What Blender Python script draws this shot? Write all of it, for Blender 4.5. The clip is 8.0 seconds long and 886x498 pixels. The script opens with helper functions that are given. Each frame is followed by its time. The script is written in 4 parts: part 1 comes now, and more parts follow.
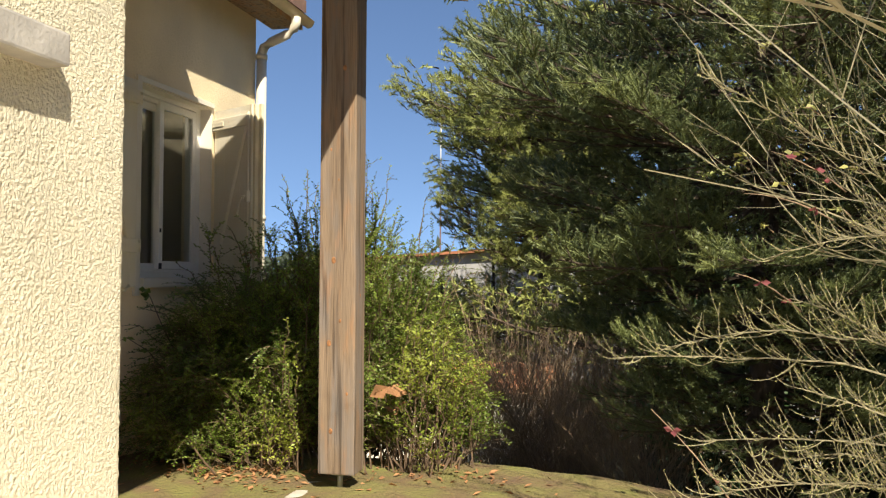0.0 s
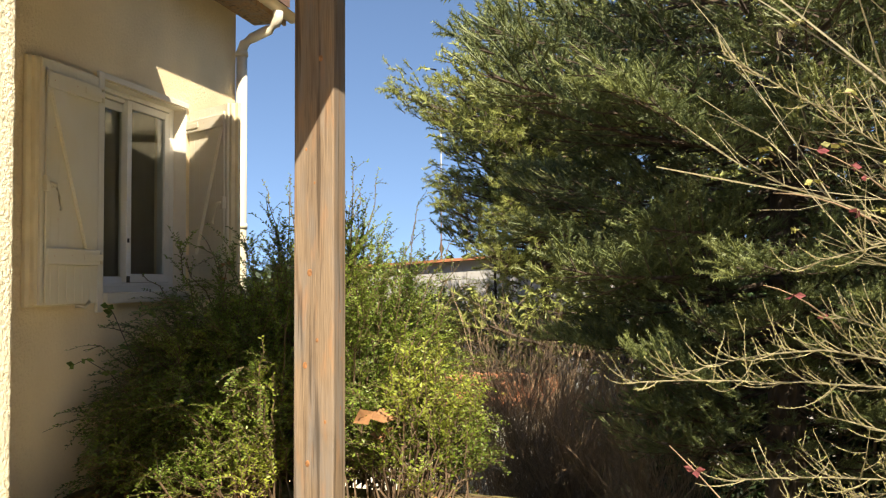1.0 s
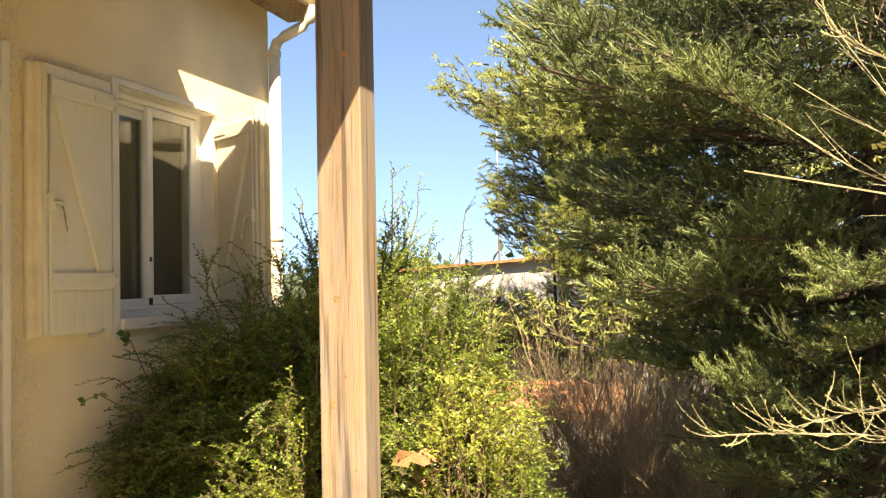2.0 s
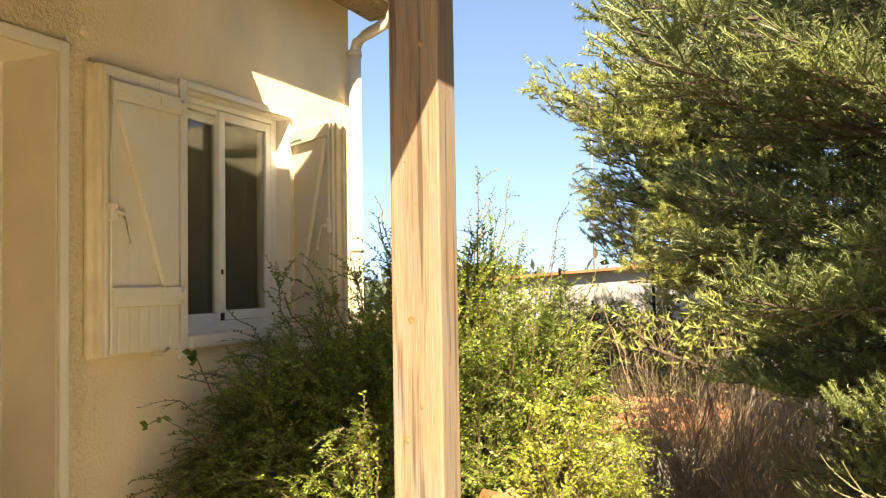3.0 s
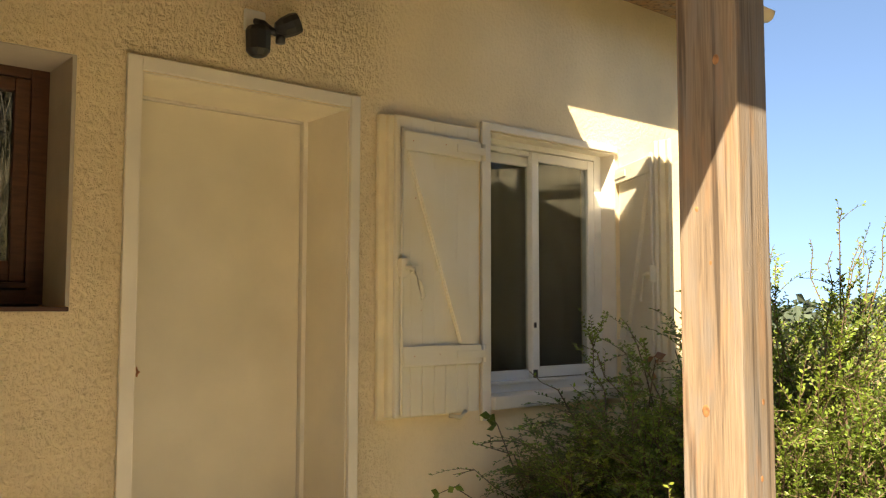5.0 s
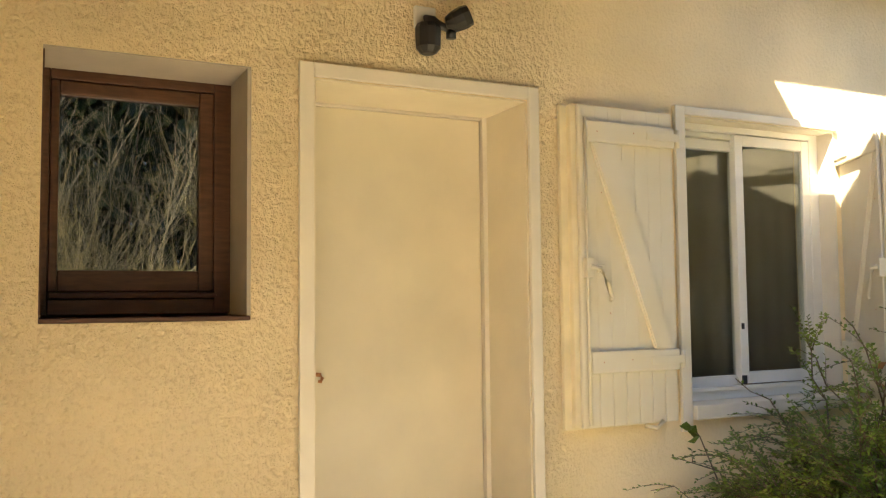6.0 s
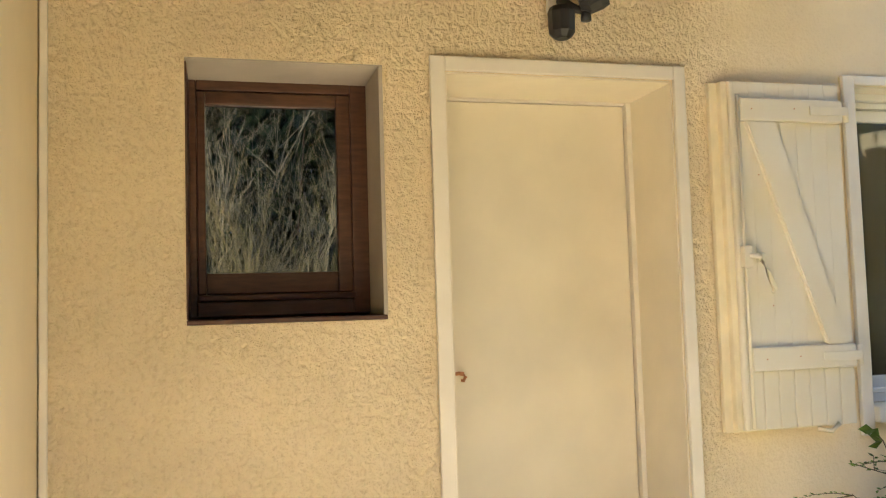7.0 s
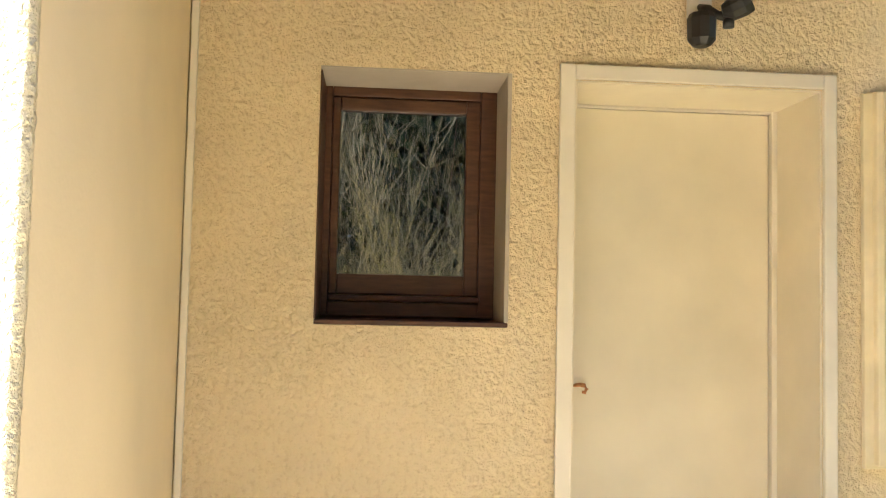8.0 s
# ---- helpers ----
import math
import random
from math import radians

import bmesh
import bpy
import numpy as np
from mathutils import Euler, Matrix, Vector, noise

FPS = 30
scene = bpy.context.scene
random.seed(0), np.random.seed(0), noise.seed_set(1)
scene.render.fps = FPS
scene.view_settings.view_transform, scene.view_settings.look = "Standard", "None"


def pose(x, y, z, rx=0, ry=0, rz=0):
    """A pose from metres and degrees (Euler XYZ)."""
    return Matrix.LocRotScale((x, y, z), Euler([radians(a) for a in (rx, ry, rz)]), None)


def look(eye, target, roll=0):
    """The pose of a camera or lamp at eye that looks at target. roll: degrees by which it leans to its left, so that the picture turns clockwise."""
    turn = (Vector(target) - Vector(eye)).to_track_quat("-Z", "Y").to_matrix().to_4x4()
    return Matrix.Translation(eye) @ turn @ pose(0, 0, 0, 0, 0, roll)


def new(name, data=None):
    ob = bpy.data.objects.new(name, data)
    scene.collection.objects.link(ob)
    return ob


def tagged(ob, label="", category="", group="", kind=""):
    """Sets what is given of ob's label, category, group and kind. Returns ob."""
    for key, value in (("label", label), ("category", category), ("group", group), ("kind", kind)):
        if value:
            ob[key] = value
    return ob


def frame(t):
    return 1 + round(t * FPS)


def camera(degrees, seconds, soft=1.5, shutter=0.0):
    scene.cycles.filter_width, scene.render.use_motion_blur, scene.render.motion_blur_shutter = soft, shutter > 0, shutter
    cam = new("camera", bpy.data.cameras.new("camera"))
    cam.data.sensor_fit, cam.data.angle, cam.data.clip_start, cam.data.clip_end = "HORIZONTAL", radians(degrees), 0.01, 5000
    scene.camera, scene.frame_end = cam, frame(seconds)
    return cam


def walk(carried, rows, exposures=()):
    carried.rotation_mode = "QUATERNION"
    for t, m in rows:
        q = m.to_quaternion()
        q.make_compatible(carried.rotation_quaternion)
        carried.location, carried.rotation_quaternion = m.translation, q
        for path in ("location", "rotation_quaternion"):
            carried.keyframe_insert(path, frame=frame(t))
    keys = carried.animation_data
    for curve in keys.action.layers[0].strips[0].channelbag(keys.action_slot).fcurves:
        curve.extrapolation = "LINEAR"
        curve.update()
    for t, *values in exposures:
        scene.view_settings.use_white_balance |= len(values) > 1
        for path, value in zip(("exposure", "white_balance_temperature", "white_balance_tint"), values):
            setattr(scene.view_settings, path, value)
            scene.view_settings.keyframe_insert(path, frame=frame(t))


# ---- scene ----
cam = camera(54.5, 8.0, 1.2)
PATH = [
    (0, (2.913, -3.488, 0.949), (2.453, -1.542, 1.002), 0.3),
    (0.5, (2.891, -3.292, 0.992), (2.441, -1.345, 1.062), 0.4),
    (1, (2.88, -3.047, 0.976), (2.411, -1.104, 1.044), -0.2),
    (1.5, (2.871, -2.777, 1.028), (2.339, -0.849, 1.089), -1.0),
    (3, (2.711, -2.156, 1.122), (1.906, -0.327, 1.204), -0.9),
    (3.5, (2.736, -1.972, 1.127), (1.766, -0.225, 1.218), -1.4),
    (4, (2.775, -1.772, 1.187), (1.604, -0.154, 1.295), -1.7),
    (4.5, (2.782, -1.639, 1.235), (1.424, -0.176, 1.362), -0.9),
    (6, (2.672, -1.352, 1.311), (0.876, -0.482, 1.438), -0.6),
    (6.5, (2.654, -1.281, 1.282), (0.78, -0.59, 1.391), -2.6),
    (7, (2.624, -1.232, 1.299), (0.694, -0.725, 1.433), -1.7),
    (7.5, (2.616, -1.182, 1.311), (0.647, -0.852, 1.441), 0.2),
    (8, (2.651, -1.138, 1.356), (0.66, -0.982, 1.468), 1.3),
]
EXPOSURES = [(0, 0.8, 6500, 10), (1, 1.15, 6900, 10), (1.5, 1.7, 7500, 10), (3.5, 2.0, 8100, 10), (4.5, 1.5, 7600, 10), (6, 2.74, 7100, 10), (6.5, 2.8, 6600, 10), (8, 3.0, 6200, 10)]
walk(cam, [(t, look(eye, target, roll)) for t, eye, target, roll in PATH], EXPOSURES)

# ---------------------------------------------------------------- world, sun
SUN_DIR = Vector((-1.1, 1.6, -2.0)).normalized()
world = bpy.data.worlds.new("sky_world")
scene.world = world
world.use_nodes = True
wn = world.node_tree
sky = wn.nodes.new("ShaderNodeTexSky")
sky.sky_type = "NISHITA"
sky.sun_disc = False
sky.sun_elevation = math.asin(-SUN_DIR.z)
sky.sun_rotation = math.atan2(-SUN_DIR.x, -SUN_DIR.y)
sky.air_density, sky.dust_density, sky.ozone_density = 0.9, 0.3, 3.6
sky_dir, lift = wn.nodes.new("ShaderNodeTexCoord"), wn.nodes.new("ShaderNodeVectorMath")
lift.operation = "ADD"
lift.inputs[1].default_value = (0, 0, 0.19)
wn.links.new(sky_dir.outputs["Generated"], lift.inputs[0])
wn.links.new(lift.outputs["Vector"], sky.inputs["Vector"])
wn.links.new(sky.outputs["Color"], wn.nodes["Background"].inputs["Color"])
wn.nodes["Background"].inputs["Strength"].default_value = 0.095
sun_data = bpy.data.lights.new("sun", "SUN")
sun_data.energy, sun_data.angle, sun_data.color = 5.0, radians(0.5), (1.0, 0.92, 0.78)
sun = new("sun", sun_data)
sun.rotation_euler = SUN_DIR.to_track_quat("-Z", "Y").to_euler()


# ---------------------------------------------------------------- materials
def mat(name, col, rough=0.7, var=0.15, scale=6.0, bump=0.0, bscale=40.0, bdist=0.01, metal=0.0, col2=None, stretch=(1, 1, 1), rand=0.0,
        island=0.0, trans=0.0, spec=0.5):
    m = bpy.data.materials.new(name)
    m.use_nodes = True
    nt = m.node_tree
    p = nt.nodes["Principled BSDF"]
    N, L = nt.nodes.new, nt.links.new
    co = N("ShaderNodeTexCoord")
    mp = N("ShaderNodeMapping")
    mp.inputs["Scale"].default_value = stretch
    L(co.outputs["Object"], mp.inputs["Vector"])
    n1 = N("ShaderNodeTexNoise")
    n1.inputs["Scale"].default_value, n1.inputs["Detail"].default_value = scale, 8
    L(mp.outputs["Vector"], n1.inputs["Vector"])
    r = N("ShaderNodeValToRGB")
    c2 = col2 or tuple(c * (1 - var) for c in col)
    c1 = col if col2 else tuple(min(1, c * (1 + var)) for c in col)
    r.color_ramp.elements[0].color = (*c2, 1)
    r.color_ramp.elements[1].color = (*c1, 1)
    r.color_ramp.elements[0].position, r.color_ramp.elements[1].position = 0.32, 0.68
    L(n1.outputs["Fac"], r.inputs["Fac"])
    out = r.outputs["Color"]
    if rand or island:
        h = N("ShaderNodeHueSaturation")
        src = N("ShaderNodeObjectInfo").outputs["Random"] if rand else N("ShaderNodeNewGeometry").outputs["Random Per Island"]
        mr = N("ShaderNodeMapRange")
        amt = rand or island
        mr.inputs["To Min"].default_value, mr.inputs["To Max"].default_value = 1 - amt, 1 + amt
        L(src, mr.inputs["Value"])
        L(mr.outputs["Result"], h.inputs["Value"])
        L(out, h.inputs["Color"])
        out = h.outputs["Color"]
    L(out, p.inputs["Base Color"])
    p.inputs["Roughness"].default_value, p.inputs["Metallic"].default_value = rough, metal
    p.inputs["Specular IOR Level"].default_value = spec
    if bump:
        b = N("ShaderNodeBump")
        b.inputs["Strength"].default_value, b.inputs["Distance"].default_value = bump, bdist
        n2 = N("ShaderNodeTexNoise")
        n2.inputs["Scale"].default_value, n2.inputs["Detail"].default_value = bscale, 5
        L(mp.outputs["Vector"], n2.inputs["Vector"])
        L(n2.outputs["Fac"], b.inputs["Height"])
        L(b.outputs["Normal"], p.inputs["Normal"])
    if trans:
        t = N("ShaderNodeBsdfTranslucent")
        L(out, t.inputs["Color"])
        mx = N("ShaderNodeMixShader")
        mx.inputs["Fac"].default_value = trans
        L(p.outputs["BSDF"], mx.inputs[1])
        L(t.outputs["BSDF"], mx.inputs[2])
        L(mx.outputs["Shader"], nt.nodes["Material Output"].inputs["Surface"])
    return m


def stucco_material(name, col, strength, smooth_from=None, grain=56):
    """Thrown render: coarse lumps with shade painted into their hollows, fine grain, faint large stains; optionally
    smoother past a given y.
    """
    m = bpy.data.materials.new(name)
    m.use_nodes = True
    nt = m.node_tree
    p = nt.nodes["Principled BSDF"]
    N, L = nt.nodes.new, nt.links.new
    co = N("ShaderNodeTexCoord").outputs["Object"]
    big = N("ShaderNodeTexNoise")
    big.inputs["Scale"].default_value, big.inputs["Detail"].default_value = 1.7, 6
    lump = N("ShaderNodeTexNoise")
    lump.inputs["Scale"].default_value, lump.inputs["Detail"].default_value, lump.inputs["Roughness"].default_value = grain, 3, 0.6
    lump.inputs["Distortion"].default_value = 0.15
    fine = N("ShaderNodeTexNoise")
    fine.inputs["Scale"].default_value, fine.inputs["Detail"].default_value = 320, 3
    for n in (big, lump, fine):
        L(co, n.inputs["Vector"])
    ramp = N("ShaderNodeValToRGB")
    ramp.color_ramp.elements[0].color = (*[c * 0.86 for c in col], 1)
    ramp.color_ramp.elements[1].color = (*[min(1, c * 1.06) for c in col], 1)
    ramp.color_ramp.elements[0].position, ramp.color_ramp.elements[1].position = 0.3, 0.7
    L(big.outputs["Fac"], ramp.inputs["Fac"])
    # hollows between the lumps are darkened in the colour, as shade would
    pit_shade = N("ShaderNodeValToRGB")
    pit_shade.color_ramp.elements[0].color = (0.91, 0.885, 0.84, 1)
    pit_shade.color_ramp.elements[1].color = (1, 1, 1, 1)
    pit_shade.color_ramp.elements[0].position, pit_shade.color_ramp.elements[1].position = 0.33, 0.47
    L(lump.outputs["Fac"], pit_shade.inputs["Fac"])
    mul = N("ShaderNodeMixRGB")
    mul.blend_type = "MULTIPLY"
    mul.inputs["Fac"].default_value = 0.8
    L(ramp.outputs["Color"], mul.inputs["Color1"])
    L(pit_shade.outputs["Color"], mul.inputs["Color2"])
    L(mul.outputs["Color"], p.inputs["Base Color"])
    p.inputs["Roughness"].default_value = 0.92
    p.inputs["Specular IOR Level"].default_value = 0.2
    add = N("ShaderNodeMath")
    add.operation = "MULTIPLY_ADD"
    add.inputs[1].default_value = 0.14
    L(fine.outputs["Fac"], add.inputs[0])
    L(lump.outputs["Fac"], add.inputs[2])
    b = N("ShaderNodeBump")
    b.inputs["Distance"].default_value = 0.029 * 56 / grain
    b.inputs["Strength"].default_value = strength
    if smooth_from is not None:
        sep = N("ShaderNodeSeparateXYZ")
        L(co, sep.inputs["Vector"])
        mr = N("ShaderNodeMapRange")
        mr.inputs["From Min"].default_value, mr.inputs["From Max"].default_value = smooth_from - 0.1, smooth_from + 0.1
        mr.inputs["To Min"].default_value, mr.inputs["To Max"].default_value = strength, strength * 0.28
        L(sep.outputs["Y"], mr.inputs["Value"])
        L(mr.outputs["Result"], b.inputs["Strength"])
        L(mr.outputs["Result"], mul.inputs["Fac"])
    L(add.outputs["Value"], b.inputs["Height"])
    L(b.outputs["Normal"], p.inputs["Normal"])
    return m


def wood_material(name, pale, dark, ring=9.0, rough=0.75):
    """Weathered softwood: long grain lines, cracks, warm and grey zones."""
    m = bpy.data.materials.new(name)
    m.use_nodes = True
    nt = m.node_tree
    p = nt.nodes["Principled BSDF"]
    N, L = nt.nodes.new, nt.links.new
    co = N("ShaderNodeTexCoord").outputs["Object"]
    mp = N("ShaderNodeMapping")
    mp.inputs["Scale"].default_value = (1, 1, 0.032)
    L(co, mp.inputs["Vector"])
    grain = N("ShaderNodeTexNoise")
    grain.inputs["Scale"].default_value, grain.inputs["Detail"].default_value, grain.inputs["Distortion"].default_value = 95, 8, 2.0
    L(mp.outputs["Vector"], grain.inputs["Vector"])
    rings = N("ShaderNodeTexWave")
    rings.inputs["Scale"].default_value, rings.inputs["Distortion"].default_value = ring, 5.0
    rings.inputs["Detail"].default_value, rings.inputs["Detail Scale"].default_value = 3, 1.6
    L(mp.outputs["Vector"], rings.inputs["Vector"])
    mx = N("ShaderNodeMath")
    mx.operation = "MULTIPLY_ADD"
    mx.inputs[1].default_value = 0.16
    L(rings.outputs["Fac"], mx.inputs[0])
    L(grain.outputs["Fac"], mx.inputs[2])
    ramp = N("ShaderNodeValToRGB")
    ramp.color_ramp.elements[0].color = (*dark, 1)
    ramp.color_ramp.elements[1].color = (*pale, 1)
    ramp.color_ramp.elements[0].position, ramp.color_ramp.elements[1].position = 0.22, 0.86
    L(mx.outputs["Value"], ramp.inputs["Fac"])
    zone = N("ShaderNodeTexNoise")
    zone.inputs["Scale"].default_value, zone.inputs["Detail"].default_value = 2.2, 4
    mp2 = N("ShaderNodeMapping")
    mp2.inputs["Scale"].default_value = (6, 6, 1)
    L(co, mp2.inputs["Vector"])
    L(mp2.outputs["Vector"], zone.inputs["Vector"])
    grey = N("ShaderNodeMixRGB")
    grey.inputs["Color2"].default_value = (*[0.5 * (sum(pale) / 3 + c * 0.6) for c in pale], 1)
    zr = N("ShaderNodeMapRange")
    zr.inputs["From Min"].default_value, zr.inputs["From Max"].default_value = 0.42, 0.62
    zr.inputs["To Max"].default_value = 0.75
    L(zone.outputs["Fac"], zr.inputs["Value"])
    L(zr.outputs["Result"], grey.inputs["Fac"])
    L(ramp.outputs["Color"], grey.inputs["Color1"])
    # warm resinous patches between the greyed ones
    mp4 = N("ShaderNodeMapping")
    mp4.inputs["Scale"].default_value = (9, 9, 1.6)
    mp4.inputs["Location"].default_value = (3.1, 1.7, 0.4)
    L(co, mp4.inputs["Vector"])
    resin = N("ShaderNodeTexNoise")
    resin.inputs["Scale"].default_value, resin.inputs["Detail"].default_value = 2.4, 5
    L(mp4.outputs["Vector"], resin.inputs["Vector"])
    rr_ = N("ShaderNodeMapRange")
    rr_.inputs["From Min"].default_value, rr_.inputs["From Max"].default_value, rr_.inputs["To Max"].default_value = 0.54, 0.68, 0.5
    L(resin.outputs["Fac"], rr_.inputs["Value"])
    warm = N("ShaderNodeMixRGB")
    warm.inputs["Color2"].default_value = (pale[0] * 1.12, pale[1] * 0.83, pale[2] * 0.6, 1)
    L(rr_.outputs["Result"], warm.inputs["Fac"])
    L(grey.outputs["Color"], warm.inputs["Color1"])
    # long drying cracks and dark weather stains
    mp3 = N("ShaderNodeMapping")
    mp3.inputs["Scale"].default_value = (38, 38, 1.3)
    L(co, mp3.inputs["Vector"])
    crack = N("ShaderNodeTexNoise")
    crack.inputs["Scale"].default_value, crack.inputs["Detail"].default_value = 1.0, 5
    L(mp3.outputs["Vector"], crack.inputs["Vector"])
    cr = N("ShaderNodeValToRGB")
    cr.color_ramp.elements[0].color, cr.color_ramp.elements[1].color = (1, 1, 1, 1), (0.42, 0.39, 0.36, 1)
    cr.color_ramp.elements[0].position, cr.color_ramp.elements[1].position = 0.55, 0.66
    L(crack.outputs["Fac"], cr.inputs["Fac"])
    cm = N("ShaderNodeMixRGB")
    cm.blend_type = "MULTIPLY"
    cm.inputs["Fac"].default_value = 1.0
    L(warm.outputs["Color"], cm.inputs["Color1"])
    L(cr.outputs["Color"], cm.inputs["Color2"])
    L(cm.outputs["Color"], p.inputs["Base Color"])
    p.inputs["Roughness"].default_value = rough
    b = N("ShaderNodeBump")
    b.inputs["Strength"].default_value, b.inputs["Distance"].default_value = 0.5, 0.004
    L(mx.outputs["Value"], b.inputs["Height"])
    L(b.outputs["Normal"], p.inputs["Normal"])
    return m


def glass_material(name, tint=(0.85, 0.88, 0.85), floor=0.04, edge=0.9):
    """Clear pane: mirrors a little head-on, more at a slant."""
    m = bpy.data.materials.new(name)
    m.use_nodes = True
    nt = m.node_tree
    N, L = nt.nodes.new, nt.links.new
    nt.nodes.remove(nt.nodes["Principled BSDF"])
    t, g, f, mx = N("ShaderNodeBsdfTransparent"), N("ShaderNodeBsdfGlossy"), N("ShaderNodeLayerWeight"), N("ShaderNodeMixShader")
    t.inputs["Color"].default_value = (*tint, 1)
    g.inputs["Roughness"].default_value = 0.004
    f.inputs["Blend"].default_value = 0.5
    w, a = N("ShaderNodeMath"), N("ShaderNodeMath")
    w.operation, a.operation = "POWER", "MULTIPLY_ADD"
    w.inputs[1].default_value = 4.0
    a.inputs[1].default_value, a.inputs[2].default_value = edge, floor
    L(f.outputs["Facing"], w.inputs[0])
    L(w.outputs["Value"], a.inputs[0])
    L(a.outputs["Value"], mx.inputs["Fac"])
    L(t.outputs["BSDF"], mx.inputs[1])
    L(g.outputs["BSDF"], mx.inputs[2])
    L(mx.outputs["Shader"], nt.nodes["Material Output"].inputs["Surface"])
    return m


STUCCO = stucco_material("cream_stucco", (0.88, 0.725, 0.47), 0.88, smooth_from=0.45, grain=50)
STUCCO_PIER = stucco_material("pier_stucco", (0.82, 0.74, 0.54), 1.0, grain=100)
PLASTER = mat("smooth_cream_plaster", (0.80, 0.68, 0.47), 0.85, 0.06, 2.0, 0.25, 90, 0.003)
TRIM = mat("trim_paint", (0.76, 0.70, 0.58), 0.6, 0.06, 5, 0.15, 60, 0.002)
DOORPAINT = mat("door_paint", (0.76, 0.68, 0.52), 0.45, 0.10, 2.2, 0.08, 30, 0.002)
SHUTTERPAINT = mat("shutter_paint", (0.76, 0.71, 0.59), 0.5, 0.06, 3.2, 0.2, 70, 0.002, col2=(0.74, 0.655, 0.47))
SHUTTEREDGE = mat("yellowed_paint", (0.78, 0.68, 0.46), 0.6, 0.1, 7, 0.2, 70, 0.002)
WHITEPVC = mat("white_lacquer", (0.80, 0.78, 0.72), 0.35, 0.04, 6)
BROWN = mat("brown_stained_wood", (0.088, 0.038, 0.02), 0.45, 0.3, 12, 0.25, 60, 0.002, stretch=(6, 1, 6))
GLASS = glass_material("window_glass", floor=0.06)
GLASS_SMALL = glass_material("small_window_glass", (0.35, 0.35, 0.32), 0.30)
POSTWOOD = wood_material("weathered_post_wood", (0.31, 0.22, 0.138), (0.12, 0.082, 0.053), 2.6)
BEAMWOOD = wood_material("beam_wood", (0.42, 0.28, 0.16), (0.18, 0.10, 0.05))
KNOT = mat("knot_wood", (0.30, 0.135, 0.05), 0.7, 0.45, 70)
BLACK = mat("black_plastic", (0.02, 0.02, 0.022), 0.4, 0.2, 20)
STEEL = mat("galvanised_steel", (0.45, 0.45, 0.43), 0.45, 0.2, 20, metal=0.8)
COPPER = mat("rusty_copper", (0.55, 0.24, 0.10), 0.5, 0.3, 80, metal=0.4)
PIPE = mat("cream_pipe", (0.70, 0.62, 0.47), 0.4, 0.1, 6)
PAVING = mat("pale_terrace_concrete", (0.68, 0.60, 0.46), 0.9, 0.15, 3, 0.4, 60, 0.004)
STONE = mat("grey_concrete", (0.42, 0.39, 0.34), 0.9, 0.2, 9, 0.5, 90, 0.004)
PAD = mat("pale_stone", (0.55, 0.50, 0.40), 0.9, 0.2, 9, 0.6, 60, 0.006)
SOIL = mat("mossy_soil", (0.20, 0.19, 0.05), 0.95, 0.3, 5, 0.9, 45, 0.02, col2=(0.17, 0.105, 0.055))
ROOM = mat("dim_room_wall", (0.5, 0.46, 0.38), 0.9, 0.1)
CURTAIN = mat("net_curtain", (0.42, 0.37, 0.28), 0.9, 0.1)
DECK = mat("porch_boards", (0.26, 0.18, 0.105), 0.7, 0.2, 8)
TILE = mat("orange_roof_tile", (0.42, 0.165, 0.075), 0.85, 0.25, 8, 0.3, 30, 0.01, rand=0.25)
ROOFTILE = mat("brown_roof_tile", (0.17, 0.10, 0.07), 0.85, 0.3, 8, 0.4, 30, 0.01)
WHITEWALL = mat("neighbour_wall", (0.82, 0.76, 0.62), 0.9, 0.08, 1.5, 0.3, 30, 0.01)
# white house wall greyed in its base colour to stand for tree shade
SHADEDWALL = mat("neighbour_house_wall_shaded", (0.38, 0.365, 0.34), 0.9, 0.08, 0.8, 0.3, 20, 0.01)
BUSHLEAF = mat("small_glossy_leaf", (0.25, 0.32, 0.045), 0.38, 0.25, 3.0, island=0.5, trans=0.36, col2=(0.095, 0.16, 0.025))
WEEDLEAF = mat("yellow_green_leaf", (0.34, 0.37, 0.05), 0.45, 0.2, 2, island=0.4, trans=0.35, col2=(0.11, 0.17, 0.02))
STEM = mat("brown_stem", (0.14, 0.09, 0.05), 0.8, 0.3, 20)
BARK = mat("spruce_bark", (0.09, 0.065, 0.045), 0.95, 0.4, 14, 1.0, 30, 0.02, stretch=(1, 1, 0.3))
NEEDLE = mat("spruce_needle", (0.215, 0.24, 0.075), 0.5, 0.25, 1.5, island=0.4, trans=0.08, col2=(0.06, 0.088, 0.036))
PINENEEDLE = mat("pine_needle", (0.27, 0.29, 0.075), 0.5, 0.25, 1, island=0.35, trans=0.15)
TWIG = mat("pale_twig", (0.29, 0.25, 0.14), 0.7, 0.25, 20, island=0.25)
BUD = mat("yellow_bud", (0.40, 0.38, 0.12), 0.6, 0.25, 30, island=0.35, trans=0.2)
BROWNTWIG = mat("brown_twig", (0.27, 0.185, 0.11), 0.85, 0.3, 10, island=0.3)
PINK = mat("red_creeper_leaf", (0.30, 0.085, 0.085), 0.5, 0.3, 20, island=0.35, trans=0.35)
DRYLEAF = mat("dry_leaf", (0.42, 0.21, 0.09), 0.7, 0.3, 20, island=0.35, trans=0.2)
HEDGELEAF = mat("dark_hedge_leaf", (0.03, 0.055, 0.016), 0.6, 0.3, 2, island=0.4, trans=0.1)
FARTREES = mat("far_woods", (0.055, 0.07, 0.04), 0.9, 0.4, 0.2, island=0.3)
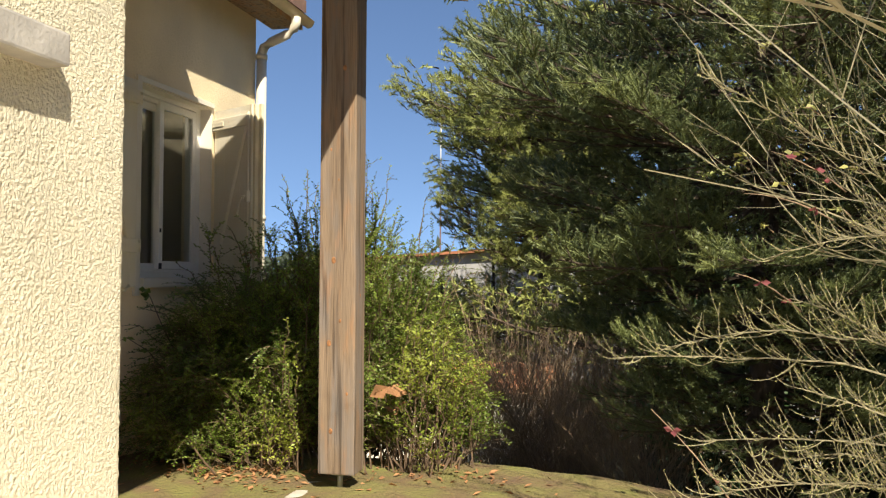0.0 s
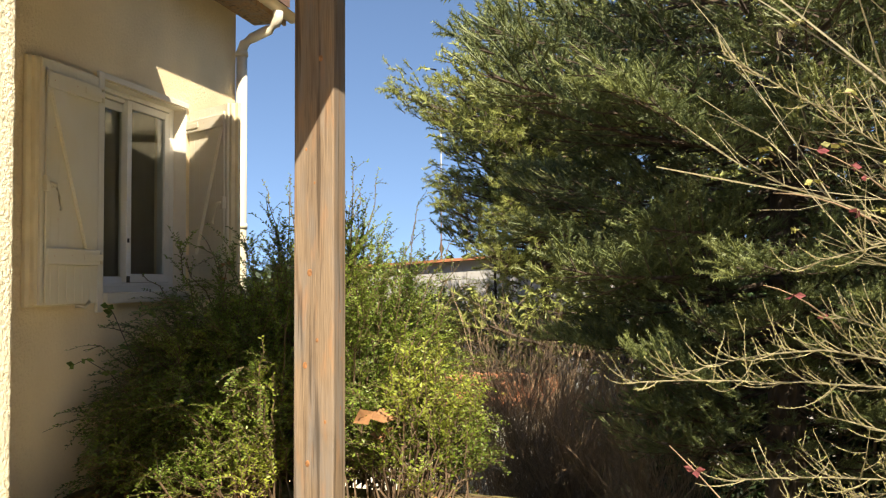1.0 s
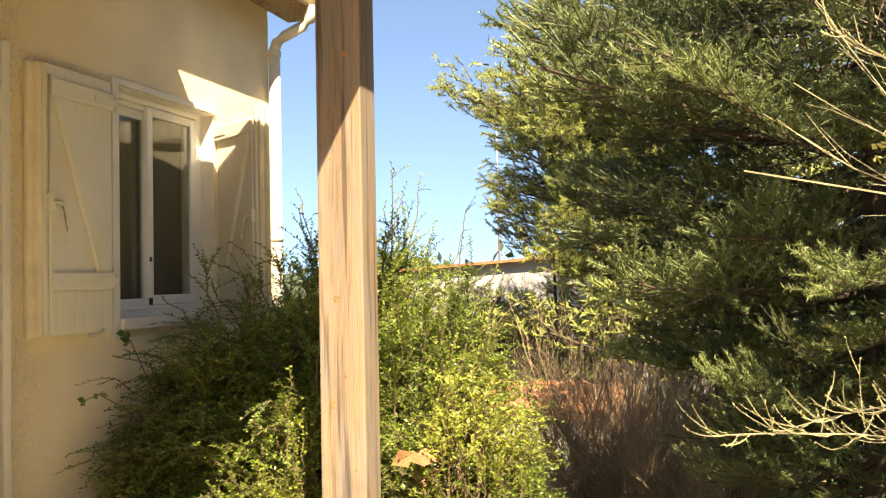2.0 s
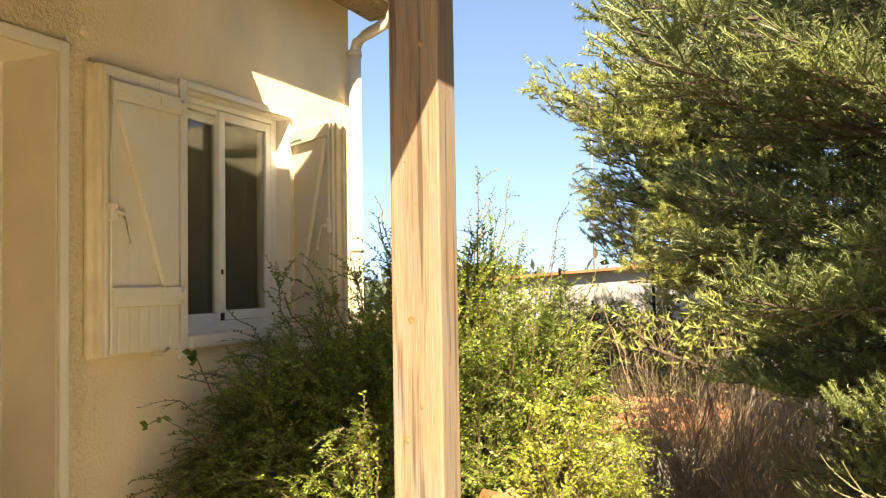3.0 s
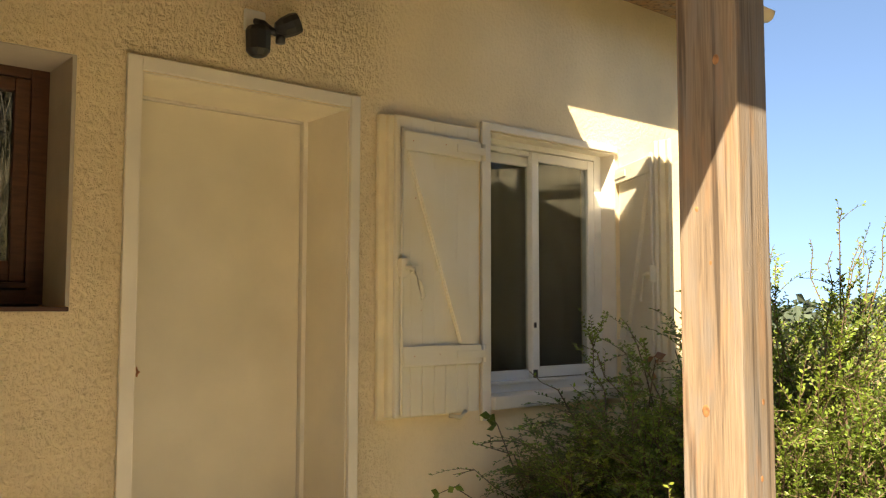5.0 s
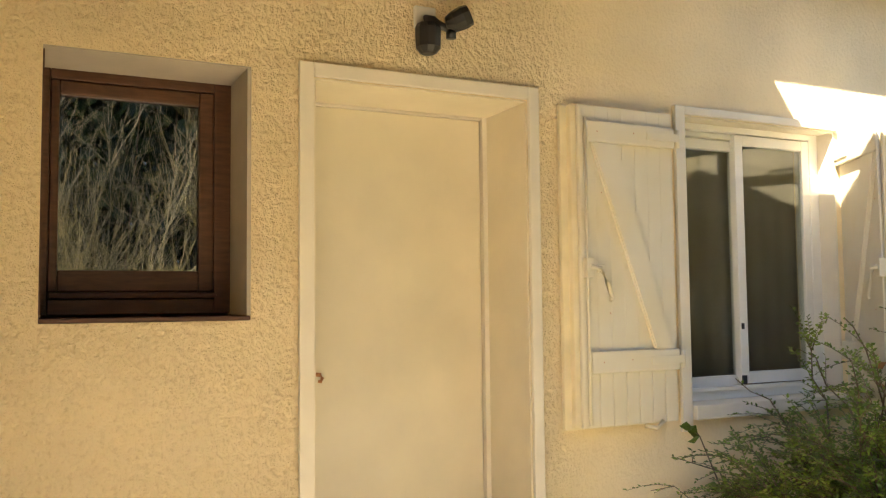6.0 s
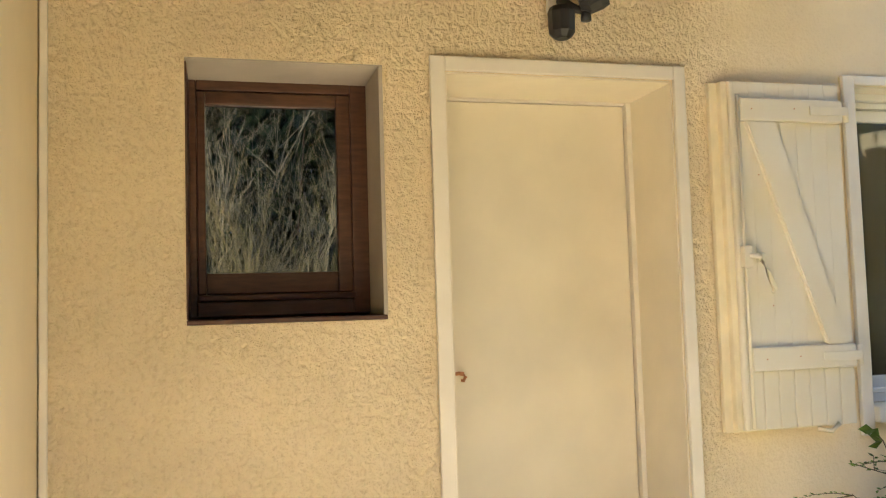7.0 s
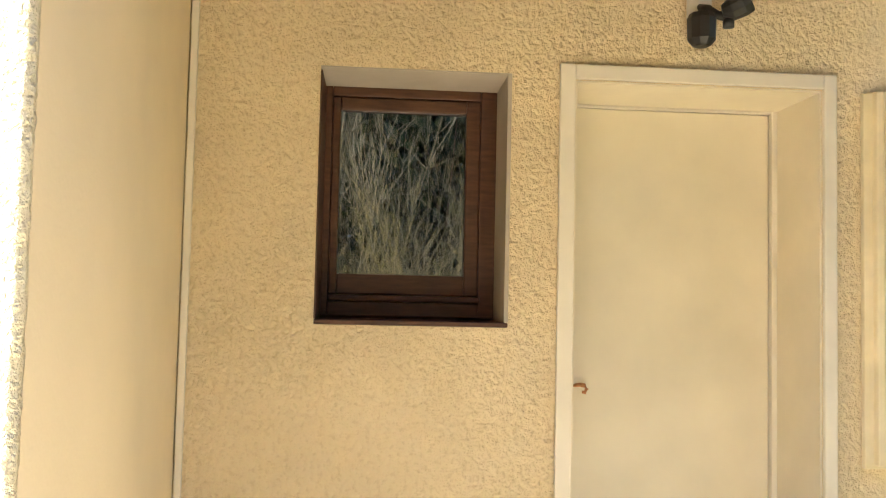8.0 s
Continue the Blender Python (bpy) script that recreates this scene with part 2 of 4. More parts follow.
# grey-brown plaster, its colour deepened to carry the shade of the recess
REVEAL = mat("shaded_reveal_plaster", (0.47, 0.41, 0.33), 0.9, 0.1, 4, 0.3, 90, 0.003)


# ---------------------------------------------------------------- mesh helpers
def thing(name, label, category, group="", kind="", at=(0, 0, 0)):
    ob = new(name)
    ob.empty_display_size = 0.1
    ob.location = at
    return tagged(ob, label, category, group, kind)


def link(name, me, material, parent=None, label="", kind=""):
    if material and not me.materials:
        me.materials.append(material)
    ob = new(name, me)
    if parent is not None:
        ob.parent = parent
        ob.matrix_parent_inverse = Matrix.Translation(-parent.location) if parent.type == "EMPTY" and parent.parent is None else Matrix()
    return tagged(ob, label, kind=kind)


def part(name, bm, material, parent, label="", smooth=False, kind=""):
    me = bpy.data.meshes.new(name)
    bmesh.ops.recalc_face_normals(bm, faces=bm.faces)
    bm.to_mesh(me)
    bm.free()
    if smooth:
        me.shade_smooth()
    return link(name, me, material, parent, label, kind)


def box(bm, x0, x1, y0, y1, z0, z1, bev=0.0):
    r = bmesh.ops.create_cube(bm, size=1)
    vs = r["verts"]
    for v in vs:
        v.co = Vector(((x0 + x1) / 2 + v.co.x * (x1 - x0), (y0 + y1) / 2 + v.co.y * (y1 - y0), (z0 + z1) / 2 + v.co.z * (z1 - z0)))
    if bev:
        es = list({e for v in vs for e in v.link_edges})
        bmesh.ops.bevel(bm, geom=es, offset=bev, segments=2, affect="EDGES", profile=0.6)
    return bm


def B(x0, x1, y0, y1, z0, z1, bev=0.0):
    return box(bmesh.new(), x0, x1, y0, y1, z0, z1, bev)


def tube_into(verts, faces, pts, radii, n=5):
    base = len(verts)
    pts = [Vector(p) for p in pts]
    for i, p in enumerate(pts):
        d = (pts[min(i + 1, len(pts) - 1)] - pts[max(i - 1, 0)]).normalized()
        a = d.orthogonal().normalized()
        b = d.cross(a)
        for k in range(n):
            w = 2 * math.pi * k / n
            verts.append(p + (a * math.cos(w) + b * math.sin(w)) * radii[i])
    for i in range(len(pts) - 1):
        for k in range(n):
            faces.append((base + i * n + k, base + i * n + (k + 1) % n, base + (i + 1) * n + (k + 1) % n, base + (i + 1) * n + k))
    if n > 3:
        faces.append(tuple(base + k for k in range(n))[::-1])
        faces.append(tuple(base + (len(pts) - 1) * n + k for k in range(n)))


def mesh_from(name, verts, faces, smooth=False):
    me = bpy.data.meshes.new(name)
    me.from_pydata([tuple(v) for v in verts], [], faces)
    if smooth:
        me.shade_smooth()
    return me


def tube(name, pts, radii, material, parent, n=12, label=""):
    v, f = [], []
    if not isinstance(radii, (list, tuple)):
        radii = [radii] * len(pts)
    tube_into(v, f, pts, radii, n)
    return link(name, mesh_from(name, v, f, True), material, parent, label)


def panel_with_holes(y0, y1, z0, z1, holes, xf, xb):
    """A wall across x from xb to xf, with rectangular openings (y0, y1, z0, z1) that go through it."""
    ys = sorted({y0, y1, *[h[0] for h in holes], *[h[1] for h in holes]})
    zs = sorted({z0, z1, *[h[2] for h in holes], *[h[3] for h in holes]})
    bm = bmesh.new()
    cell = {}
    for i in range(len(ys) - 1):
        for j in range(len(zs) - 1):
            cy, cz = (ys[i] + ys[i + 1]) / 2, (zs[j] + zs[j + 1]) / 2
            cell[i, j] = not any(h[0] < cy < h[1] and h[2] < cz < h[3] for h in holes)

    def quad(*p):
        bm.faces.new([bm.verts.new(q) for q in p])
    for (i, j), full in cell.items():
        if not full:
            continue
        a, b, c, d = ys[i], ys[i + 1], zs[j], zs[j + 1]
        quad((xf, a, c), (xf, b, c), (xf, b, d), (xf, a, d))
        quad((xb, a, c), (xb, a, d), (xb, b, d), (xb, b, c))
        if not cell.get((i - 1, j)):
            quad((xf, a, c), (xf, a, d), (xb, a, d), (xb, a, c))
        if not cell.get((i + 1, j)):
            quad((xf, b, c), (xb, b, c), (xb, b, d), (xf, b, d))
        if not cell.get((i, j - 1)):
            quad((xf, a, c), (xb, a, c), (xb, b, c), (xf, b, c))
        if not cell.get((i, j + 1)):
            quad((xf, a, d), (xf, b, d), (xb, b, d), (xb, a, d))
    bmesh.ops.remove_doubles(bm, verts=bm.verts, dist=1e-5)
    return bm


# ---------------------------------------------------------------- ground
def ground_height(x, y):
    down = max(0.0, y - 1.3)
    z = -0.13 - 0.30 * down if down < 8 else -2.53 - 0.02 * (down - 8)
    z = max(z, -3.2)
    if y < -0.6:
        z -= min(0.25, (-0.6 - y) * 0.09)
    if x > 2.2:
        z -= min(0.6, (x - 2.2) * 0.10)
    near = max(0.0, 1 - (abs(x - 1) + abs(y)) / 40)
    return z + near * (0.03 * noise.noise((x * 1.7, y * 1.7, 0)) + 0.012 * noise.noise((x * 9, y * 9, 3)))


def axis(lo, hi, fine_lo, fine_hi, step):
    a = list(np.arange(fine_lo, fine_hi, step))
    left, right, d = [], [], step
    x = fine_lo
    while x > lo:
        d *= 1.35
        x -= d
        left.append(max(x, lo))
    d, x = step, a[-1]
    while x < hi:
        d *= 1.35
        x += d
        right.append(min(x, hi))
    return left[::-1] + a + right


gx, gy = axis(-900, 900, -1, 6, 0.08), axis(-300, 1500, -3, 6, 0.08)
gv = [(x, y, ground_height(x, y)) for y in gy for x in gx]
gf = [(j * len(gx) + i, j * len(gx) + i + 1, (j + 1) * len(gx) + i + 1, (j + 1) * len(gx) + i)
      for j in range(len(gy) - 1) for i in range(len(gx) - 1)]
tagged(link("ground", mesh_from("ground", gv, gf, True), SOIL), "mossy brown garden soil sloping down behind the house", "ground", kind="structure")

terrace = part("pavement", B(0.004, 4.3, -9.0, -0.02, -0.5, -0.105, 0.01), PAVING, None)
tagged(terrace, "pale concrete terrace in front of the house", "pavement", kind="structure")

# ---------------------------------------------------------------- house shell
DOOR = (-0.523, 0.288, -0.3, 2.052)
SMALL = (-1.322, -0.723, 1.265, 2.066)
WIN = (1.02, 1.892, 0.90, 2.062)
wall = part("wall_facade", panel_with_holes(-9.0, 2.56, -0.6, 2.95, [DOOR, SMALL, WIN], 0.0, -0.34), STUCCO, None)
tagged(wall, "cream roughcast rendered house wall under the porch", "wall", kind="structure")
w = part("wall_end", B(-7.0, -0.343, 2.26, 2.557, -1.2, 2.95), STUCCO, None)
tagged(w, "cream rendered gable end wall of the house", "wall", kind="structure")
w = part("wall_back", B(-7.3, -7.0, -9.0, 2.557, -1.2, 2.95), STUCCO, None)
tagged(w, "cream rendered rear wall of the house", "wall", kind="structure")
w = part("wall_side", B(-7.0, -0.343, -9.3, -9.0, -1.2, 2.95), STUCCO, None)
tagged(w, "cream rendered far side wall of the house", "wall", kind="structure")
w = part("floor", B(-7.0, -0.343, -9.0, 2.26, -0.3, -0.02), ROOM, None)
tagged(w, "dim indoor floor behind the windows", "floor", kind="structure")
w = part("ceiling", B(-7.0, -0.343, -9.0, 2.26, 2.55, 2.7), ROOM, None)
tagged(w, "dim indoor ceiling behind the windows", "ceiling", kind="structure")
for k, (x0, x1, y0, y1) in enumerate([(-3.0, -2.9, -9.0, 2.25), (-2.9, -0.345, 0.5, 0.58), (-2.9, -0.345, -0.6, -0.52)]):
    w = part("wall_inner_%d" % (k + 1), B(x0, x1, y0, y1, -0.02, 2.55), ROOM, None)
    tagged(w, "dim inner partition wall of the house", "wall", kind="structure")
# roof over the house with its eave
bm = bmesh.new()
v = [bm.verts.new(p) for p in [(0.29, -9.6, 2.99), (0.29, 2.85, 2.99), (-3.65, 2.85, 4.45), (-3.65, -9.6, 4.45), (-7.6, -9.6, 2.97), (-7.6, 2.85, 2.97)]]
bm.faces.new((v[0], v[1], v[2], v[3]))
bm.faces.new((v[3], v[2], v[5], v[4]))
ex = bmesh.ops.extrude_face_region(bm, geom=bm.faces[:])
bmesh.ops.translate(bm, vec=(0, 0, 0.1), verts=[g for g in ex["geom"] if isinstance(g, bmesh.types.BMVert)])
roof = part("roof", bm, ROOFTILE, None)
tagged(roof, "low pitched brown tiled house roof", "roof", kind="structure")
soffit = part("eave_soffit", B(0.002, 0.235, 0.962, 2.85, 2.88, 2.905), BEAMWOOD, None)
tagged(soffit, "brown wooden eave soffit boards", "eave", kind="structure")
fascia = part("fascia", B(0.237, 0.26, 0.962, 2.85, 2.86, 2.985), BEAMWOOD, None)
tagged(fascia, "brown wooden fascia board under the roof edge", "trim", kind="structure")
# gutter and downpipe
gut = thing("gutter", "cream half-round gutter with a swan-neck downpipe at the house corner", "gutter", at=(0.36, 2.6, 2.85))
bm = bmesh.new()
prof = [(0.312 + 0.048 * math.cos(a), 2.925 + 0.055 * math.sin(a)) for a in np.linspace(math.pi, 2 * math.pi, 9)]
rows = [[bm.verts.new((px, y, pz)) for px, pz in prof] for y in (0.962, 2.85)]
for i in range(8):
    bm.faces.new((rows[0][i], rows[0][i + 1], rows[1][i + 1], rows[1][i]))
bmesh.ops.solidify(bm, geom=bm.faces[:], thickness=0.004)
part("channel", bm, PIPE, gut, smooth=True)
PX, PY = 0.055, 2.545
tube("swan_neck", [(0.335, PY, 2.87), (0.333, PY, 2.82), (0.315, PY, 2.78), (0.27, PY, 2.745), (0.13, PY, 2.69), (0.075, PY, 2.655), (PX, PY, 2.60), (PX, PY, 2.55)], 0.036, PIPE, gut, 14)
tube("downpipe", [(PX, PY, 2.56), (PX, PY, 1.2), (PX, PY, -0.35)], 0.039, PIPE, gut, 16)
for z in (2.58, 1.35):
    tube("collar", [(PX, PY, z - 0.018), (PX, PY, z + 0.018)], 0.045, PIPE, gut, 16)

# ---------------------------------------------------------------- return wall and pier at the end of the porch
def rough_prism(path, z0, z1, step, amp, seed):
    """A wall along a closed plan outline, finely divided and roughened like thrown render."""
    pts = []
    n = len(path)
    for i in range(n):
        a, b = Vector(path[i]), Vector(path[(i + 1) % n])
        k = max(1, int((b - a).length / step))
        pts += [a.lerp(b, t / k) for t in range(k)]
    m = len(pts)
    zs = np.arange(z0, z1 + step, step)
    verts, faces = [], []
    for z in zs:
        for i, p in enumerate(pts):
            d = (pts[(i + 1) % m] - pts[i - 1]).normalized()
            nrm = Vector((d.y, -d.x))
            q = Vector((p.x * 130, p.y * 130, z * 130 + seed))
            h = amp * (noise.noise(q) + 0.5 * noise.noise(q * 2.3))
            verts.append((p.x + nrm.x * h, p.y + nrm.y * h, z))
    for j in range(len(zs) - 1):
        for i in range(m):
            faces.append((j * m + i, j * m + (i + 1) % m, (j + 1) * m + (i + 1) % m, (j + 1) * m + i))
    return mesh_from("pier", verts, faces, True)


bm = bmesh.new()
lo = [bm.verts.new((x, y, -0.6)) for x, y in [(0.003, -1.722), (1.59, -1.550), (1.59, -3.0), (0.003, -3.0)]]
f = bm.faces.new(lo)
ex = bmesh.ops.extrude_face_region(bm, geom=[f])
bmesh.ops.translate(bm, vec=(0, 0, 3.585), verts=[g for g in ex["geom"] if isinstance(g, bmesh.types.BMVert)])
for q in bm.verts:
    if q.co.z > 1:
        q.co.z -= 0.2 * q.co.x
w = part("wall_return", bm, PLASTER, None)
tagged(w, "smooth cream plastered side wall closing the porch", "wall", kind="structure")
pier = link("wall_pier", rough_prism([(1.592, -3.0), (1.616, -3.0), (1.620, -1.556), (1.612, -1.546), (1.592, -1.549)], -0.5, 2.64, 0.013, 0.0028, 5.0), STUCCO_PIER)
tagged(pier, "sunlit cream roughcast wall end beside the porch", "wall", kind="structure")
w = part("corner_bead", B(0.004, 0.02, -1.716, -1.694, -0.1, 2.89, 0.004), TRIM, None)
tagged(w, "pale vertical corner strip between the walls", "trim", kind="structure")
sill = thing("window_sill", "projecting grey concrete sill on the sunlit wall", "sill", at=(1.64, -2.4, 1.41))
part("slab", B(1.61, 1.68, -3.0, -1.845, 1.395, 1.469, 0.006), STONE, sill)

# ---------------------------------------------------------------- porch roof, beam and post
porch = thing("porch_roof", "boarded wooden porch roof along the house wall", "roof", kind="structure", at=(0.9, -2, 2.9))
def sloped(bm, fall=0.2):
    for q in bm.verts:
        q.co.z -= fall * q.co.x
    return bm


x = 0.006
while x < 1.85:
    part("board", sloped(B(x, x + 0.118, -9.0, 0.96, 2.990, 3.012, 0.003)), DECK, porch)
    x += 0.122
part("covering", sloped(B(0.006, 1.97, -9.0, 0.96, 3.0135, 3.065)), TILE, porch)
part("beam", B(1.36, 1.51, -1.5, 0.93, 2.53, 2.684, 0.006), BEAMWOOD, porch)

post = thing("porch_post", "weathered square timber post with knots on a steel pin", "post", at=(1.435, 0.575, -0.13))
bm = B(1.342, 1.530, 0.505, 0.655, -0.045, 2.527, 0.007)
part("shaft", bm, POSTWOOD, post)
tube("pin", [(1.435, 0.575, -0.13), (1.435, 0.575, -0.04)], 0.014, STEEL, post, 12, "grey steel pin under the post")
tube("flange", [(1.435, 0.575, -0.052), (1.435, 0.575, -0.0455)], 0.05, STEEL, post, 16)


def knot(x, z, r, face):
    bm = bmesh.new()
    bmesh.ops.create_uvsphere(bm, u_segments=12, v_segments=6, radius=r)
    for q in bm.verts:
        c = q.co
        if face == "front":
            q.co = Vector((x + c.x * 0.8, 0.5052 + c.y * 0.12, z + c.z * 1.15))
        else:
            q.co = Vector((1.5298 + c.x * 0.12, x + c.y * 0.8, z + c.z * 1.15))
    part("knot", bm, KNOT, post, smooth=True)


for x, z, r in [(1.40, 1.55, 0.007), (1.49, 0.35, 0.008), (1.417, 1.003, 0.015), (1.396, 0.595, 0.014), (1.452, 0.706, 0.009), (1.408, 0.166, 0.013), (1.468, 1.953, 0.013), (1.44, 1.40, 0.006)]:
    knot(x, z, r, "front")
for y, z, r in [(0.60, 1.03, 0.008), (0.585, 0.83, 0.008), (0.60, 0.62, 0.007), (0.59, 0.40, 0.009)]:
    knot(y, z, r, "side")
pad = thing("stone_pad", "pale rough stone footing under the porch post", "stone", at=(1.3, 0.3, -0.15))
bm = B(1.22, 1.62, 0.30, 0.70, -0.24, -0.128, 0.02)
bmesh.ops.subdivide_edges(bm, edges=bm.edges[:], cuts=6, use_grid_fill=True)
for q in bm.verts:
    q.co += Vector((1, 1, 0.5)) * 0.03 * noise.noise(q.co * 5)
part("slab", bm, PAD, pad, smooth=True)

# ---------------------------------------------------------------- door
door = thing("door_1", "closed plain cream painted door deep in its opening", "door", kind="structure", at=(-0.31, -0.12, 0))
part("leaf", B(-0.35, -0.312, -0.52, 0.258, -0.02, 2.034, 0.003), DOORPAINT, door)
part("stop_bead", B(-0.335, -0.29, 0.261, 0.2865, -0.02, 2.05, 0.003), TRIM, door)
part("stop_bead", B(-0.335, -0.29, -0.5215, -0.505, -0.02, 2.05, 0.003), TRIM, door)
part("head_bead", B(-0.335, -0.30, -0.505, 0.261, 2.036, 2.05, 0.002), TRIM, door)
part("jamb_lining", B(-0.29, 0.004, 0.2805, 0.287, -0.02, 2.05), DOORPAINT, door)
part("jamb_lining", B(-0.29, 0.004, -0.522, -0.5155, -0.02, 2.05), DOORPAINT, door)
part("head_lining", B(-0.29, 0.004, -0.515, 0.280, 2.044, 2.051), DOORPAINT, door)
pts = [(-0.308, -0.45, 1.06), (-0.292, -0.44, 1.063), (-0.285, -0.425, 1.066), (-0.28, -0.41, 1.064), (-0.278, -0.402, 1.052), (-0.279, -0.408, 1.04), (-0.281, -0.418, 1.042)]
tube("handle", pts, [0.006, 0.006, 0.007, 0.008, 0.008, 0.007, 0.005], COPPER, door, 8, "small curled rusty copper pull")
casing = thing("door_casing", "cream painted flat casing round the door opening", "trim", kind="structure", at=(0.01, -0.12, 0))
part("side_casing", B(0.002, 0.020, -0.573, -0.5235, -0.1, 2.10, 0.004), TRIM, casing)
part("side_casing", B(0.002, 0.020, 0.2885, 0.331, -0.1, 2.10, 0.004), TRIM, casing)
part("head_casing", B(0.002, 0.0195, -0.5232, 0.2882, 2.053, 2.10, 0.004), TRIM, casing)
step = part("threshold", B(-0.30, 0.03, -0.52, 0.285, -0.12, -0.022, 0.006), STONE, door)

# ---------------------------------------------------------------- small brown window
w1 = thing("window_1", "small brown stained wooden window with reflecting glass", "window", kind="structure", at=(-0.15, -1.02, 1.27))
fx0, fx1 = -0.31, -0.25
part("frame_side", B(fx0, fx1, -1.3215, -1.296, 1.288, 2.064, 0.004), BROWN, w1)
part("frame_side", B(fx0, fx1, -0.79, -0.7235, 1.288, 2.064, 0.004), BROWN, w1)
part("frame_head", B(fx0, fx1, -1.295, -0.7905, 2.030, 2.064, 0.004), BROWN, w1)
part("frame_bottom", B(fx0, fx1 + 0.008, -1.295, -0.7905, 1.288, 1.335, 0.004), BROWN, w1)
part("weather_bar", B(fx1 - 0.02, fx1 + 0.022, -1.29, -0.783, 1.337, 1.358, 0.008), BROWN, w1)
sx0, sx1 = -0.305, -0.256
part("sash_stile", B(sx0, sx1, -1.294, -1.268, 1.36, 2.028, 0.005), BROWN, w1)
part("sash_stile", B(sx0, sx1, -0.838, -0.7905, 1.36, 2.028, 0.005), BROWN, w1)
part("sash_rail", B(sx0, sx1, -1.267, -0.8385, 1.984, 2.028, 0.005), BROWN, w1)
part("sash_rail", B(sx0, sx1, -1.267, -0.8385, 1.36, 1.428, 0.005), BROWN, w1)
p = part("pane", B(-0.282, -0.278, -1.267, -0.8385, 1.4285, 1.9835), GLASS_SMALL, w1)
p.visible_shadow = False
part("reveal_lining", B(-0.249, -0.003, -0.7355, -0.7235, 1.282, 2.0605), REVEAL, w1, "grey plastered window reveal, its tone deepened for the recess shade")
part("reveal_lining", B(-0.249, -0.003, -1.3215, -0.7235, 2.0615, 2.0655), REVEAL, w1, "grey plastered window reveal, its tone deepened for the recess shade")
part("jamb_board", B(-0.249, -0.002, -1.3215, -1.317, 1.282, 2.0525), BROWN, w1)
part("sloping_sill", B(-0.25, -0.004, -1.3215, -0.7235, 1.266, 1.280, 0.003), BROWN, w1, "brown painted window ledge")

# ---------------------------------------------------------------- white sliding window
w2 = thing("window_2", "white two-pane sliding window with dark room behind", "window", kind="structure", at=(-0.1, 1.45, 0.9))
part("casing_side", B(0.002, 0.021, 0.970, 1.0195, 0.80, 2.097, 0.004), TRIM, w2)
part("casing_head", B(0.002, 0.0205, 1.020, 1.892, 2.0625, 2.097, 0.004), TRIM, w2)
part("window_sill", B(-0.12, 0.045, 1.0205, 1.891, 0.845, 0.902, 0.006), TRIM, w2)
part("frame_side", B(-0.17, -0.085, 1.0205, 1.062, 0.903, 2.06, 0.004), WHITEPVC, w2)
part("frame_side", B(-0.17, -0.085, 1.832, 1.8915, 0.903, 2.06, 0.004), WHITEPVC, w2)
part("jamb_lining", B(-0.084, 0.003, 1.884, 1.8915, 0.904, 2.061), TRIM, w2)
part("head_lining", B(-0.074, 0.003, 1.0205, 1.8835, 2.055, 2.0615), TRIM, w2)
part("frame_head", B(-0.17, -0.075, 1.0625, 1.8315, 2.030, 2.06, 0.004), WHITEPVC, w2)
part("head_track", B(-0.16, -0.105, 1.0625, 1.8315, 2.006, 2.029, 0.003), WHITEPVC, w2)
part("frame_bottom", B(-0.17, -0.07, 1.0625, 1.8315, 0.903, 0.94, 0.004), WHITEPVC, w2)
part("bottom_track", B(-0.085, -0.055, 1.0625, 1.8315, 0.94, 0.955, 0.003), WHITEPVC, w2)


def sash_unit(x0, x1, y0, y1, z0, z1, stile):
    part("sash", B(x0, x1, y0, y0 + stile, z0, z1, 0.004), WHITEPVC, w2)
    part("stile", B(x0, x1, y1 - stile, y1, z0, z1, 0.004), WHITEPVC, w2)
    part("rail", B(x0, x1, y0 + stile, y1 - stile, z1 - 0.045, z1, 0.004), WHITEPVC, w2)
    part("rail", B(x0, x1, y0 + stile, y1 - stile, z0, z0 + 0.05, 0.004), WHITEPVC, w2)
    g = part("pane", B((x0 + x1) / 2 - 0.002, (x0 + x1) / 2 + 0.002, y0 + stile, y1 - stile, z0 + 0.05, z1 - 0.045), GLASS, w2)
    g.visible_shadow = False


sash_unit(-0.155, -0.125, 1.064, 1.44, 0.943, 2.004, 0.035)
sash_unit(-0.115, -0.085, 1.385, 1.830, 0.958, 2.026, 0.045)
part("latch", B(-0.086, -0.078, 1.392, 1.404, 1.19, 1.215, 0.002), BLACK, w2, "small dark sliding latch")
part("sash_roller", B(-0.086, -0.074, 1.386, 1.406, 0.958, 0.995, 0.002), BLACK, w2, "dark roller block at the sash foot")
cur = thing("curtain", "dull grey-beige curtain hanging behind the sliding window", "curtain", at=(-0.215, 1.45, 0.902))
bm = bmesh.new()
top, bot = [], []
for i in range(110):
    y = 1.03 + i * 0.0078
    x = -0.215 + 0.0022 * math.sin(i * 0.5) + 0.003 * math.sin(i * 0.17)
    top.append(bm.verts.new((x, y, 2.05)))
    bot.append(bm.verts.new((x, y, 0.902)))
for i in range(109):
    bm.faces.new((top[i], top[i + 1], bot[i + 1], bot[i]))
bmesh.ops.solidify(bm, geom=bm.faces[:], thickness=0.002)
part("fabric", bm, CURTAIN, cur, smooth=True)


